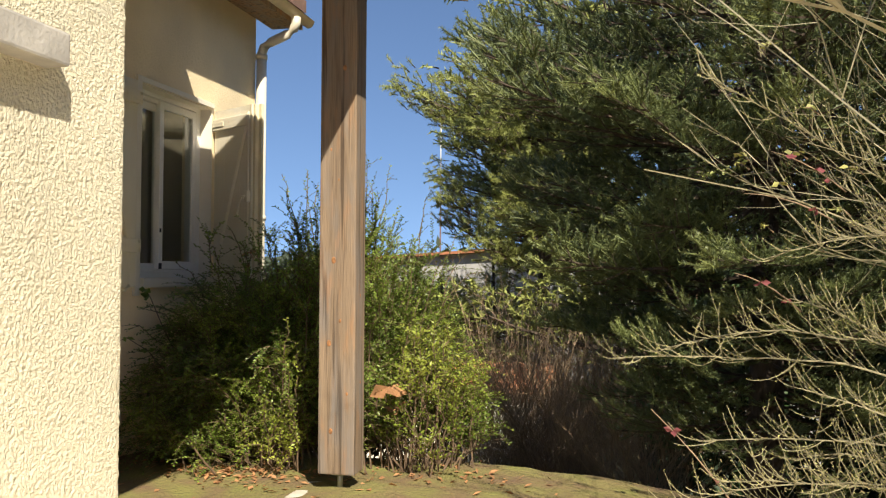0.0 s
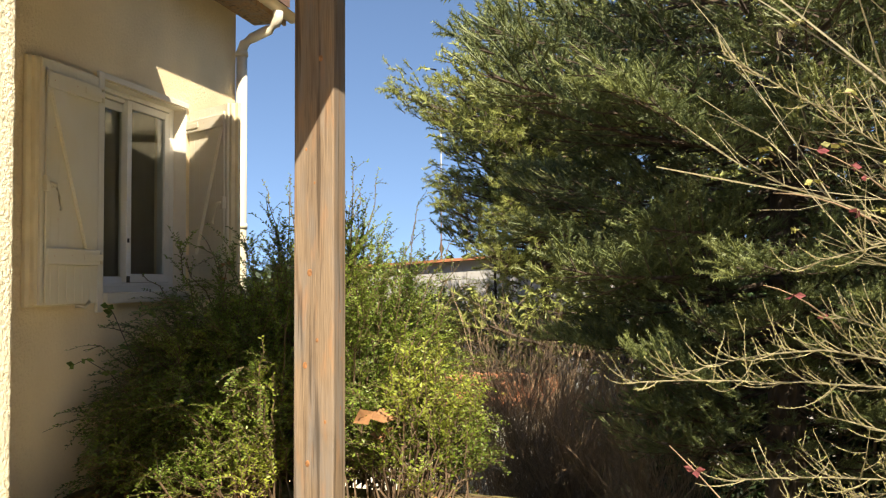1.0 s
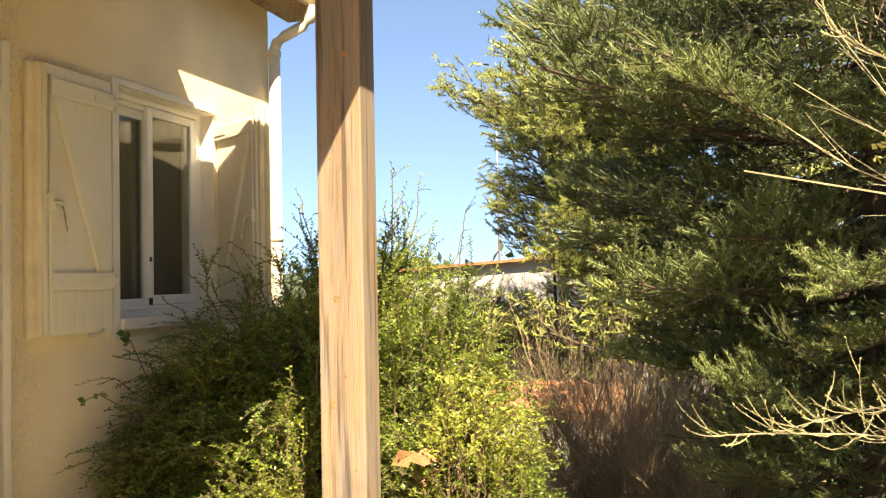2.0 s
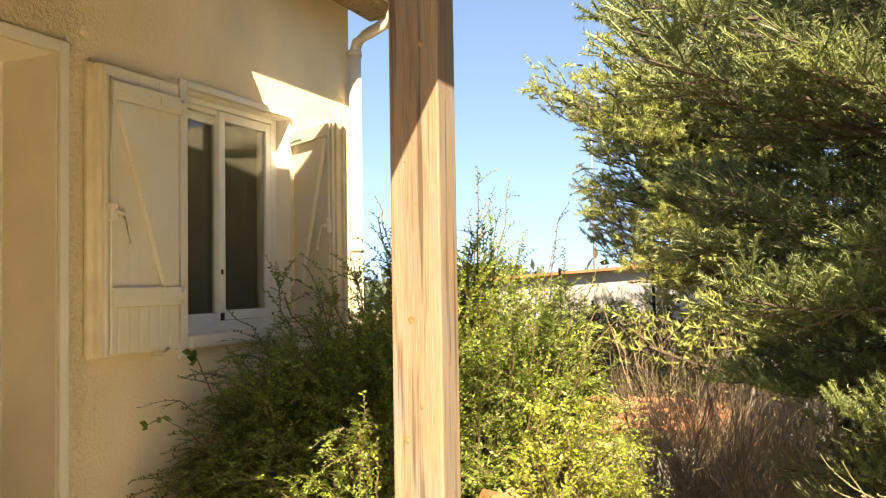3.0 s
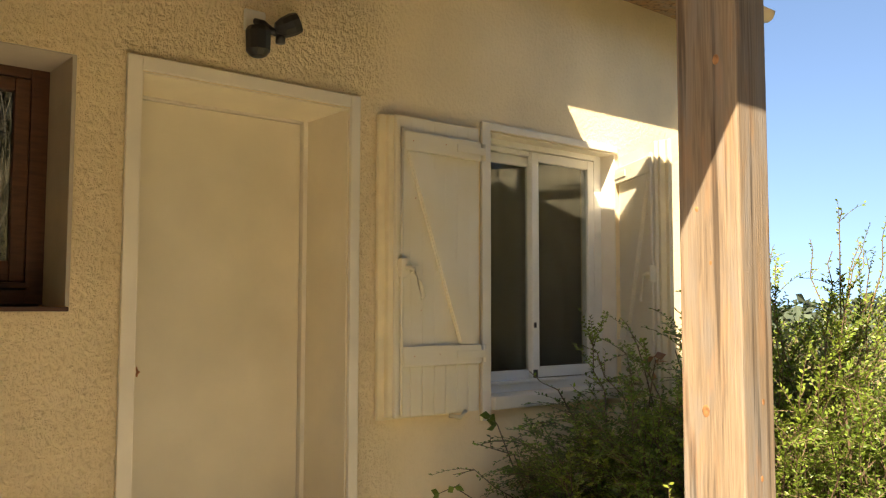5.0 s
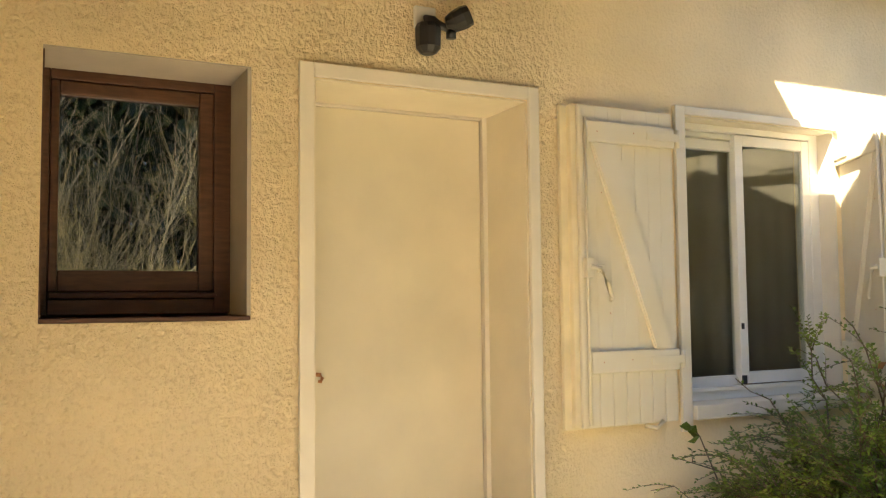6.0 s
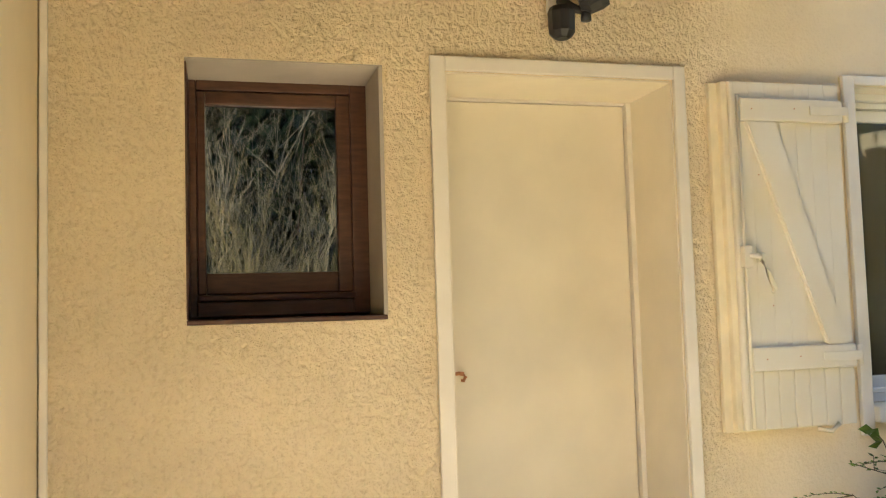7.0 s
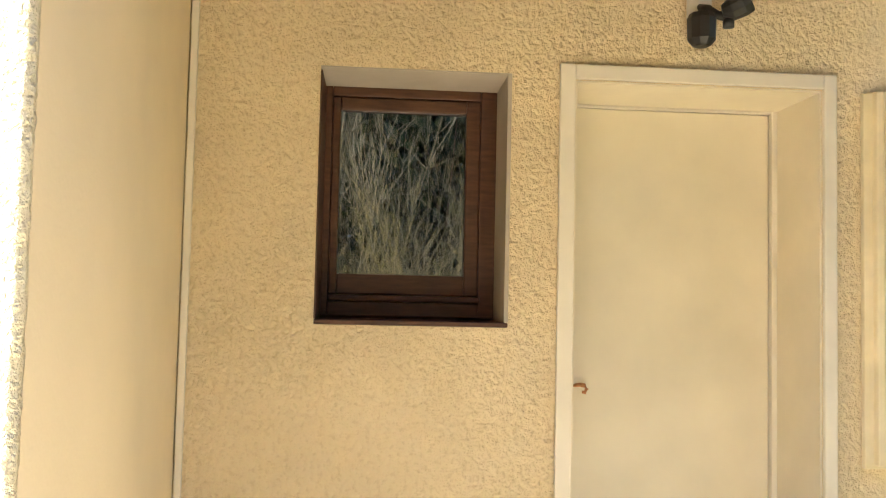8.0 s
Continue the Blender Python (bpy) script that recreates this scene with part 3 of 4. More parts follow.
# ---------------------------------------------------------------- shutters
def shutter(name, label, at, rz, mirror):
    """Leaf in its own plane: u across from the free edge (0) to the hinge edge, thickness along -x."""
    s = thing(name, label, "shutter", group="window shutters")
    s.location = (0, 0, 0)
    W, Z0, Z1 = 0.50, 0.853, 2.045
    sg = -1 if mirror else 1

    def bx(name, x0, x1, u0, u1, z0, z1, bev, m, lab=""):
        a, b = sorted((sg * u0, sg * u1))
        return part(name, B(x0, x1, a, b, z0, z1, bev), m, s, lab)
    n = 7
    for i in range(n):
        u = 0.075 + i * (W - 0.075) / n
        bx("plank", 0.028, 0.052, u + 0.0002, u + (W - 0.075) / n - 0.0002, 1.0505, Z1, 0.0008, SHUTTERPAINT)
        bx("plank", 0.028, 0.0535, u + 0.0008, u + (W - 0.075) / n - 0.0008, Z0, 1.05, 0.0042, SHUTTERPAINT)
    bx("edge_bead", 0.024, 0.060, 0.055, 0.0745, Z0, Z1, 0.005, SHUTTERPAINT)
    bx("edge_bead", 0.014, 0.048, 0.030, 0.0545, Z0 + 0.004, Z1, 0.005, SHUTTEREDGE)
    bx("folded_leaf", 0.002, 0.022, 0.0, 0.47, Z0 - 0.008, Z1, 0.004, SHUTTEREDGE, "second shutter leaf folded behind")
    bx("top_rail", 0.0525, 0.074, 0.088, W - 0.002, 1.905, 1.985, 0.006, SHUTTERPAINT)
    bx("bottom_rail", 0.0525, 0.074, 0.088, W - 0.002, 1.05, 1.13, 0.006, SHUTTERPAINT)
    bm = bmesh.new()
    q = [(0.105, 1.904), (0.225, 1.904), (0.470, 1.131), (0.385, 1.131)]
    f = bm.faces.new([bm.verts.new((0.0525, sg * a, b)) for a, b in q])
    ex = bmesh.ops.extrude_face_region(bm, geom=[f])
    bmesh.ops.translate(bm, vec=(0.021, 0, 0), verts=[g for g in ex["geom"] if isinstance(g, bmesh.types.BMVert)])
    bmesh.ops.bevel(bm, geom=bm.edges[:], offset=0.005, segments=2, affect="EDGES")
    part("brace", bm, SHUTTERPAINT, s)
    t = tube("bolt_rod", [(0.066, sg * 0.082, Z0 + 0.01), (0.066, sg * 0.082, Z1 - 0.05)], 0.006, SHUTTERPAINT, s, 10)
    bx("bolt_case", 0.053, 0.085, 0.066, 0.10, 1.40, 1.475, 0.005, SHUTTERPAINT, "painted espagnolette bolt case")
    tube("bolt_handle", [(0.085, sg * 0.085, 1.44), (0.092, sg * 0.12, 1.435), (0.09, sg * 0.15, 1.38), (0.088, sg * 0.175, 1.325), (0.086, sg * 0.165, 1.315)],
         [0.008, 0.009, 0.008, 0.009, 0.006], SHUTTERPAINT, s, 8, "painted lever of the shutter bolt")
    bx("catch_plate", 0.053, 0.066, 0.13, 0.165, 1.42, 1.45, 0.003, SHUTTERPAINT)
    for z in (1.945, 1.09):
        bx("hinge_strap", 0.0745, 0.079, 0.36, W + 0.012, z - 0.016, z + 0.016, 0.002, SHUTTERPAINT)
        tube("hinge_pin", [(0.062, sg * (W + 0.02), z - 0.035), (0.062, sg * (W + 0.02), z + 0.035)], 0.010, SHUTTERPAINT, s, 10)
    for u, z in [(0.13, 1.945), (0.30, 1.95), (0.43, 1.94), (0.14, 1.09), (0.27, 1.095), (0.42, 1.085), (0.16, 1.72), (0.19, 1.27)]:
        tube("nail", [(0.0735, sg * u, z), (0.0750, sg * u, z)] if abs(z - 1.945) < 0.02 or abs(z - 1.09) < 0.02 else [(0.0515, sg * u, z), (0.053, sg * u, z)], 0.0025, COPPER, s, 6)
    s.matrix_basis = pose(*at, 0, 0, rz)
    return s


sh = shutter("shutter", "cream painted plank shutter folded open flat against the wall", (0.004, 0.415, 0), 0, False)
tube("stay", [(0.03, 0.775, 0.84), (0.07, 0.80, 0.835), (0.078, 0.825, 0.862)], 0.009, SHUTTERPAINT, sh, 8, "painted iron shutter stay")
# hinge line of the other leaf at (0.02, 1.925); it stands half open
hinge, d = Vector((0.02, 1.965, 0)), Vector((0.873, -0.487, 0))
shutter("shutter", "cream painted plank shutter standing half open over the shrub", tuple(hinge + d * 0.52), -119.2, True)

# ---------------------------------------------------------------- wall lamp
lamp = thing("wall_lamp", "black outdoor wall spotlight with a motion sensor above the door", "lamp", at=(0.0, -0.135, 2.25))
part("wall_plate", B(0.002, 0.022, -0.165, -0.085, 2.262, 2.34, 0.006), WHITEPVC, lamp, "white wall mounting plate")
v, f = [], []
tube_into(v, f, [(0.065, -0.137, 2.158), (0.065, -0.137, 2.163), (0.065, -0.137, 2.18), (0.065, -0.137, 2.245), (0.065, -0.137, 2.262), (0.065, -0.137, 2.268)],
          [0.022, 0.030, 0.044, 0.046, 0.038, 0.015], 10)
link("sensor_body", mesh_from("sensor_body", v, f), BLACK, lamp)
tube("arm", [(0.012, -0.125, 2.30), (0.05, -0.11, 2.285), (0.065, -0.085, 2.262), (0.07, -0.06, 2.255)], 0.014, BLACK, lamp, 10)
v, f = [], []
tube_into(v, f, [(0.075, -0.075, 2.27), (0.085, -0.05, 2.275), (0.10, -0.02, 2.29), (0.11, 0.0, 2.30)], [0.02, 0.036, 0.040, 0.036], 10)
link("spot_head", mesh_from("spot_head", v, f), BLACK, lamp)
tube("knuckle", [(0.07, -0.052, 2.222), (0.07, -0.052, 2.25)], 0.018, BLACK, lamp, 10)

# ---------------------------------------------------------------- plants
rng = np.random.default_rng(7)


def unit(v):
    return v / (np.linalg.norm(v) + 1e-9)


def arc(a, b, lift, n):
    """Points of an arching stem from a to b that rises by lift between them."""
    a, b = np.asarray(a, float), np.asarray(b, float)
    t = np.linspace(0, 1, n)[:, None]
    mid = (a + b) / 2 + np.array([0, 0, lift])
    return (1 - t) ** 2 * a + 2 * t * (1 - t) * mid + t ** 2 * b


class Leaves:
    """Collects small folded leaves: a pointed oval of four triangles."""

    def __init__(self):
        self.v, self.f = [], []

    def add(self, p, d, n, l, w):
        s = np.cross(d, n)
        k = len(self.v)
        self.v += [p, p + d * l * 0.45 + s * w * 0.5 + n * w * 0.12, p + d * l, p + d * l * 0.45 - s * w * 0.5 + n * w * 0.12]
        self.f += [(k, k + 1, k + 2), (k, k + 2, k + 3)]

    def mesh(self, name):
        return mesh_from(name, self.v, self.f)


def leafy_twig(lv, sv, sf, pts, leaf, gap, start=0.0, r=0.0012):
    """Pairs of leaves along a twig."""
    pts = np.asarray(pts)
    tube_into(sv, sf, pts, list(np.linspace(r * 1.6, r * 0.6, len(pts))), 3)
    seg = np.linalg.norm(np.diff(pts, axis=0), axis=1)
    total = seg.sum()
    cum = np.concatenate([[0], np.cumsum(seg)])
    s = start * total + gap * rng.random()
    side = 1
    while s < total:
        i = min(np.searchsorted(cum, s) - 1, len(seg) - 1)
        i = max(i, 0)
        t = (s - cum[i]) / seg[i]
        p = pts[i] * (1 - t) + pts[i + 1] * t
        d = unit(pts[i + 1] - pts[i])
        up = np.array([0, 0, 1.0]) + rng.normal(0, 0.35, 3)
        sd = unit(np.cross(d, up)) * side
        n = unit(np.cross(sd, d) * side + rng.normal(0, 0.3, 3))
        l = leaf * rng.uniform(0.7, 1.25)
        lv.add(p, unit(sd * 0.8 + d * 0.55 + n * 0.15), n, l, l * 0.56)
        side = -side
        s += gap * rng.uniform(0.6, 1.3)


def shrub(name, label, base, spread, ends, leaf, gap, material, twigs, twig_len, group=""):
    t = thing(name, label, "shrub", group, at=tuple(base))
    lv, sv, sf = Leaves(), [], []
    for e in ends:
        e = np.asarray(e, float)
        b = np.array(base) + np.array([rng.normal(0, spread[0]), rng.normal(0, spread[1]), 0])
        b = b * 0.6 + np.array([e[0], e[1], base[2]]) * 0.4
        tt = np.linspace(0, 1, 9)[:, None]
        top = b * 0.35 + e * 0.65 + np.array([0, 0, 0.27 * np.linalg.norm(e - b)])
        c = (1 - tt) ** 2 * b + 2 * tt * (1 - tt) * top + tt ** 2 * e
        c[1:-1] += rng.normal(0, 0.015, (7, 3))
        tube_into(sv, sf, c, list(np.linspace(0.006, 0.0016, 9)), 4)
        leafy_twig(lv, sv, sf, c[4:], leaf, gap)
        for _ in range(twigs):
            k = rng.integers(3, 8)
            d = unit(unit(c[k + 1] - c[k]) * 0.9 + rng.normal(0, 1, 3) * np.array([0.6, 0.6, 0.28]))
            L = twig_len * rng.uniform(0.5, 1.3)
            p0 = c[k]
            tw = arc(p0, p0 + d * L + np.array([0, 0, -0.14 * L]), 0.14 * L, 4)
            leafy_twig(lv, sv, sf, tw, leaf, gap, 0.1)
    link("stem", mesh_from(name + "_stems", sv, sf), STEM, t, kind="stuff")
    link("foliage", lv.mesh(name + "_leaves"), material, t, kind="stuff")
    return t


def mound(c, r, n, lo=-0.2, push=0.14):
    out = []
    while len(out) < n:
        d = unit(rng.normal(0, 1, 3))
        if d[2] < lo:
            continue
        k = 1 + rng.normal(0, push) - (0.35 * rng.random() if rng.random() < 0.4 else 0)
        out.append(np.array(c) + d * np.array(r) * k)
    return out


# large evergreen shrub between wall and post
ends = mound((0.88, 2.05, 0.28), (0.84, 1.1, 1.0), 430)
ends += mound((0.85, 2.3, 0.34), (0.75, 0.6, 0.82), 130, 0.1, 0.09)
ends += mound((0.42, 1.3, 0.12), (0.38, 0.62, 0.74), 230)
ends += mound((0.32, 1.02, 0.08), (0.24, 0.34, 0.56), 110)
ends += mound((1.25, 1.75, 0.0), (0.62, 0.60, 0.62), 90)
ends = [e for e in ends if e[0] > 0.10 and not (1.30 < e[0] < 1.57 and e[1] < 0.72) and e[2] > -0.12]
shrub("cotoneaster_shrub", "large arching evergreen shrub with small glossy green leaves", (0.8, 1.9, -0.22), (0.28, 0.45), ends, 0.020, 0.0098, BUSHLEAF, 11, 0.22)
# long shoots that stand above the crown
shoots = [(1.20, 2.25, 1.62), (0.95, 2.45, 1.60), (1.05, 2.0, 1.52), (0.62, 2.3, 1.58), (1.45, 2.4, 1.36), (1.7, 2.2, 1.22), (1.78, 2.0, 1.08), (0.5, 1.9, 1.52), (0.22, 1.05, 1.02),
          (0.12, 0.72, 0.62), (0.15, 0.80, 0.74), (0.25, 1.35, 1.12), (0.30, 1.55, 1.24), (1.85, 1.7, 0.85), (1.35, 2.6, 1.5), (0.35, 1.75, 1.38), (1.9, 1.9, 0.95),
          (0.45, 2.05, 1.62), (0.58, 2.2, 1.66), (0.7, 2.5, 1.62), (0.5, 2.4, 1.55), (1.12, 1.95, 1.68), (1.0, 2.4, 1.55), (1.1, 2.2, 1.5), (0.9, 2.6, 1.6)]
shrub("tall_shoot", "long thin leafy shoots standing above the evergreen shrub", (0.9, 1.9, -0.25), (0.2, 0.3), shoots, 0.018, 0.017, BUSHLEAF, 4, 0.14)
# sunlit yellow-green growth at the foot of the post
shrub("privet_shrub", "low sunlit yellow-green shrub beside the porch post", (1.72, 1.15, -0.22), (0.12, 0.12), mound((1.70, 1.28, 0.12), (0.33, 0.38, 0.48), 105), 0.024, 0.013, WEEDLEAF, 7, 0.16, "low shrubs")
shrub("privet_shrub", "low sunlit yellow-green shrub growing before the house wall", (0.95, 0.95, -0.22), (0.1, 0.1),
      mound((0.92, 0.92, 0.0), (0.22, 0.18, 0.30), 34) + [(1.02, 0.9, 0.62), (1.05, 0.95, 0.55), (0.98, 0.9, 0.48)], 0.024, 0.014, WEEDLEAF, 6, 0.14, "low shrubs")


def big_leaf_sprig(name, label, pts, sizes, material, stem_mat, category="creeper"):
    t = thing(name, label, category, at=tuple(pts[0]))
    v, f = [], []
    tube_into(v, f, pts, list(np.linspace(0.004, 0.0015, len(pts))), 5)
    link("stem", mesh_from(name + "_stem", v, f, True), stem_mat, t)
    for i, sz in enumerate(sizes):
        k = min(len(pts) - 1, 1 + i * (len(pts) - 1) // max(1, len(sizes)))
        lv = Leaves()
        for j in range(3):
            a = rng.uniform(0, 6.3)
            d = unit(np.array([math.cos(a), math.sin(a), rng.uniform(-0.6, 0.3)]))
            n = unit(np.cross(d, rng.normal(0, 1, 3)))
            lv.add(np.array(pts[k], float), d, n, sz, sz * 0.7)
        link("leaf", lv.mesh("creeper_leaf"), material, t)
    return t


big_leaf_sprig("bramble_sprig", "bramble sprig with broad green leaves against the wall", [(0.30, 1.1, 0.3), (0.2, 0.98, 0.62), (0.13, 0.95, 0.80), (0.12, 0.92, 0.84)], [0.05, 0.055, 0.06, 0.05], BUSHLEAF, STEM)
big_leaf_sprig("bramble_sprig", "bramble sprig with broad green leaves against the wall", [(0.35, 1.0, 0.2), (0.22, 0.80, 0.50), (0.15, 0.70, 0.58), (0.13, 0.64, 0.56)], [0.04, 0.04, 0.045, 0.04], BUSHLEAF, STEM)
big_leaf_sprig("dry_leaf_sprig", "brown withered leaf caught in the shrub beside the post", [(1.72, 1.15, -0.1), (1.62, 1.02, 0.22), (1.575, 0.93, 0.335)], [0.10, 0.12], DRYLEAF, STEM)

big_leaf_sprig("dry_leaf_sprig", "withered red-brown leaves at the foot of the open shutter", [(0.40, 1.60, 0.8), (0.43, 1.60, 0.98), (0.44, 1.61, 1.05), (0.42, 1.63, 1.07)], [0.05, 0.06, 0.06], DRYLEAF, STEM)


# ---- conifers
def needle_twig(V, F, a, b, step, nl, nw, flat=0.35, core=0.0):
    a, b = np.asarray(a, float), np.asarray(b, float)
    L = np.linalg.norm(b - a)
    d = (b - a) / (L + 1e-9)
    m = max(2, int(L / step))
    if core:
        tube_into(V, F, [a, a * 0.25 + b * 0.75, b], [core * 0.7, core, core * 0.3], 4)
    o1 = unit(np.cross(d, [0.1, 0.2, 1.0]))
    o2 = np.cross(o1, d)
    for i in range(m):
        p = a + d * L * (i + rng.random()) / m
        w = rng.uniform(0, 2 * math.pi)
        o = o1 * math.cos(w) + o2 * (math.sin(w) * (1 - flat) + flat * 0.6)
        q = p + (unit(o) * 0.9 + d * 0.5) * nl * rng.uniform(0.75, 1.15)
        s = unit(np.cross(q - p, rng.normal(0, 1, 3))) * nw
        k = len(V)
        V += [p - s, p + s, q]
        F.append((k, k + 1, k + 2))


def spruce_branch(length, seed, step, nl, nw, gap=0.10, dead=0.0, core=0.0065, pitch=0.085):
    """A limb along x with flat side boughs; stout bottle-brush shoots stand forward and up along each, thickest at the tips."""
    global rng
    keep, rng = rng, np.random.default_rng(seed)
    n = 10
    t = np.linspace(0, 1, n)
    c = np.stack([t * length, 0.04 * np.sin(t * 4 + seed) * length, (-0.26 * t + 0.24 * t ** 2.2) * length], 1)
    bv, bf, V, F = [], [], [], []
    tube_into(bv, bf, c, list(np.linspace(0.022, 0.005, n)), 5)

    def at(s):
        i = min(int(s * (n - 1)), n - 2)
        u = s * (n - 1) - i
        return c[i] * (1 - u) + c[i + 1] * u

    def shoot(a, d, l):
        if rng.random() < dead:
            tube_into(bv, bf, [a, a + d * l], [0.003, 0.001], 3)
        else:
            needle_twig(V, F, a, a + d * l, step, nl, nw, 0.15, core)

    def bough(p, d, L, first):
        """A side bough with paired shoots and three at its end."""
        m = 5
        u = np.linspace(0, 1, m)[:, None]
        pts = p + d * L * u + np.array([0, 0, 1.0]) * (L * (-0.16 * u + 0.24 * u ** 2))
        tube_into(bv, bf, pts, list(np.linspace(0.007, 0.003, m)), 3)
        side = unit(np.cross(d, [0, 0, 1.0]))
        k = max(2, int(L / pitch))
        for j in range(k):
            w = (j + 0.6) / k
            if w < first:
                continue
            i = min(int(w * (m - 1)), m - 2)
            q = pts[i] + (pts[i + 1] - pts[i]) * (w * (m - 1) - i)
            for sg in (-1, 1):
                e = unit(d * 0.75 + side * sg * rng.uniform(0.45, 0.85) + np.array([0, 0, rng.uniform(0.05, 1.25)]))
                shoot(q, e, rng.uniform(0.12, 0.20) * (1.2 - 0.35 * w))
        for sg in (-0.55, 0, 0.55):
            shoot(pts[-2] * 0.3 + pts[-1] * 0.7, unit(d + side * sg + np.array([0, 0, rng.uniform(0.1, 1.0)])), rng.uniform(0.15, 0.23))
    s, sg = 0.25, 1
    while s < 0.97:
        L = length * (0.10 + 0.36 * (1 - s) ** 0.9) * rng.uniform(0.75, 1.15) * min(1, s * 2.4)
        bough(at(s), unit(np.array([0.85, sg * 0.72, rng.uniform(-0.25, 0.5)])), L, 0.45 if s < 0.5 else 0.12)
        sg = -sg
        s += gap / length * rng.uniform(0.7, 1.2)
    bough(at(0.82), unit(c[-1] - at(0.82)), 0.2 * length, 0.1)
    rng = keep
    return mesh_from("limb", bv, bf), mesh_from("spray", V, F)


def conifer(name, label, at, height, radius, z_levels, per, kinds, needle_mat, trunk_r, tilt=0.0, cheap=None, inner=0):
    t = thing(name, label, "tree", at=at)
    v, f = [], []
    zs = np.linspace(-0.3, height, 12)
    tube_into(v, f, [(at[0] + 0.03 * math.sin(z), at[1], at[2] + z) for z in zs], list(np.linspace(trunk_r, 0.02, 12)), 12)
    link("trunk", mesh_from(name + "_trunk", v, f, True), BARK, t)
    a = 0.0
    for z in z_levels:
        for k in range(per + inner):
            a += 2.39996 + rng.normal(0, 0.2)
            R = radius(z) * rng.uniform(0.78, 1.1)
            if k >= per:
                R *= rng.uniform(0.38, 0.75)
            # the side toward the garden carries the fine shoots, the far side and the inside coarser ones
            coarse = cheap and (k >= per or -0.35 * math.cos(a) - math.sin(a) < -0.25)
            pick = cheap if coarse else kinds
            length, limb, spray = pick[int(rng.integers(len(pick)))] if z > 0.75 or coarse or len(kinds) < 3 else kinds[-1]
            sc = R / length
            m = Matrix.Translation((at[0], at[1], at[2] + z + rng.normal(0, 0.06))) @ Euler((rng.normal(0, 0.25), rng.normal(tilt, 0.12), a)).to_matrix().to_4x4() @ Matrix.Diagonal((sc, sc, sc, 1))
            b = link("branch", limb, BARK, t)
            b.matrix_parent_inverse = Matrix.Translation(-Vector(at))
            b.matrix_basis = m
            n2 = link("needle_spray", spray, needle_mat, b, kind="stuff")
            n2.matrix_parent_inverse = Matrix()
    return t


kinds = [(2.0, *spruce_branch(2.0, sd, 0.0026, 0.032, 0.0030)) for sd in (11, 12, 13)]
kinds.append((2.0, *spruce_branch(2.0, 19, 0.004, 0.026, 0.0018, 0.13, 0.3, 0.004)))
far_kinds = [(2.0, *spruce_branch(2.0, sd, 0.010, 0.04, 0.0050, 0.17, 0.0, 0.008, 0.1)) for sd in (23, 24)]


def spruce_radius(z):
    if z < 1.8:
        return 1.25 + 0.6 * max(0.0, z - 1.0)
    return 1.73 + 0.3 * (z - 1.8) if z < 3.3 else max(0.2, 2.18 - 1.15 * (z - 3.3))


conifer("spruce_tree", "dark green spruce with layered branches of stout upturned shoots", (3.75, 3.25, -0.75), 5.2, spruce_radius,
        list(np.arange(0.5, 4.3, 0.2)) + list(np.arange(4.4, 5.1, 0.28)), 8, kinds, NEEDLE, 0.15, 0.0, far_kinds, 8)
conifer("spruce_tree", "dark spruce standing farther back on the slope", (6.9, 5.6, -1.6), 9.5, lambda z: max(0.35, 2.9 - 0.28 * z),
        list(np.arange(0.6, 9, 0.75)), 7, far_kinds, NEEDLE, 0.17)


# far pine
def pine_branch(length, seed, shoots=115, step=0.0046, nw=0.0052):
    global rng
    keep, rng = rng, np.random.default_rng(seed)
    c = arc((0, 0, 0), (length, 0, 0.12 * length), -0.1 * length, 7)
    bv, bf, V, F = [], [], [], []
    tube_into(bv, bf, c, list(np.linspace(0.05, 0.012, 7)), 5)
    for i in range(shoots):
        k = int(rng.integers(2, 7))
        p = c[k] + rng.normal(0, 0.16, 3)
        d = unit(np.array([0.6, rng.normal(0, 0.7), 0.35 + rng.normal(0, 0.3)]))
        e = p + d * rng.uniform(0.16, 0.42)
        tube_into(bv, bf, [p, e], [0.012, 0.006], 3)
        needle_twig(V, F, p + (e - p) * 0.3, e + d * 0.03, step, 0.08, nw, 0.1, 0.010)
    rng = keep
    return mesh_from("limb", bv, bf), mesh_from("spray", V, F)


pk = [(2.6, *pine_branch(2.6, 31)), (2.6, *pine_branch(2.6, 32))]
pk_coarse = [(2.6, *pine_branch(2.6, sd, 60, 0.013, 0.015)) for sd in (33, 34)]
def pine_radius(z):
    return 1.6 if z < 5.0 else (2.2 if z < 5.7 else max(0.5, 2.2 - 2.2 * (z - 5.7)))


conifer("pine_tree", "yellow-green pine with a broad flat crown behind the spruce", (1.35, 9.8, -2.55), 6.4, pine_radius,
        list(np.arange(3.7, 6.4, 0.3)), 8, pk, PINENEEDLE, 0.11, -0.1)
# extra pine, mostly hidden by the spruce, added to dapple the house wall
conifer("pine_tree", "tall broad pine added mostly out of view to shade the neighbouring house", (3.2, 10.2, -2.5), 10.0, lambda z: 3.0 if z < 7 else max(0.5, 3.0 - 0.8 * (z - 7)),
        list(np.arange(2.2, 9.8, 0.55)), 7, pk_coarse, PINENEEDLE, 0.16, -0.05)


for x, y, h in [(-1.0, 10.8, 3.9), (0.35, 11.2, 3.8), (-0.35, 10.2, 3.4)]:
    conifer("young_pine", "small young pine low on the slope behind the shrub", (x, y, ground_height(x, y)), h, lambda z: max(0.22, 0.95 - 0.75 * (z - 2.6)) if z > 2.6 else 0.95,
            list(np.arange(1.9, h - 0.1, 0.24)), 7, pk_coarse, PINENEEDLE, 0.05, -0.3)


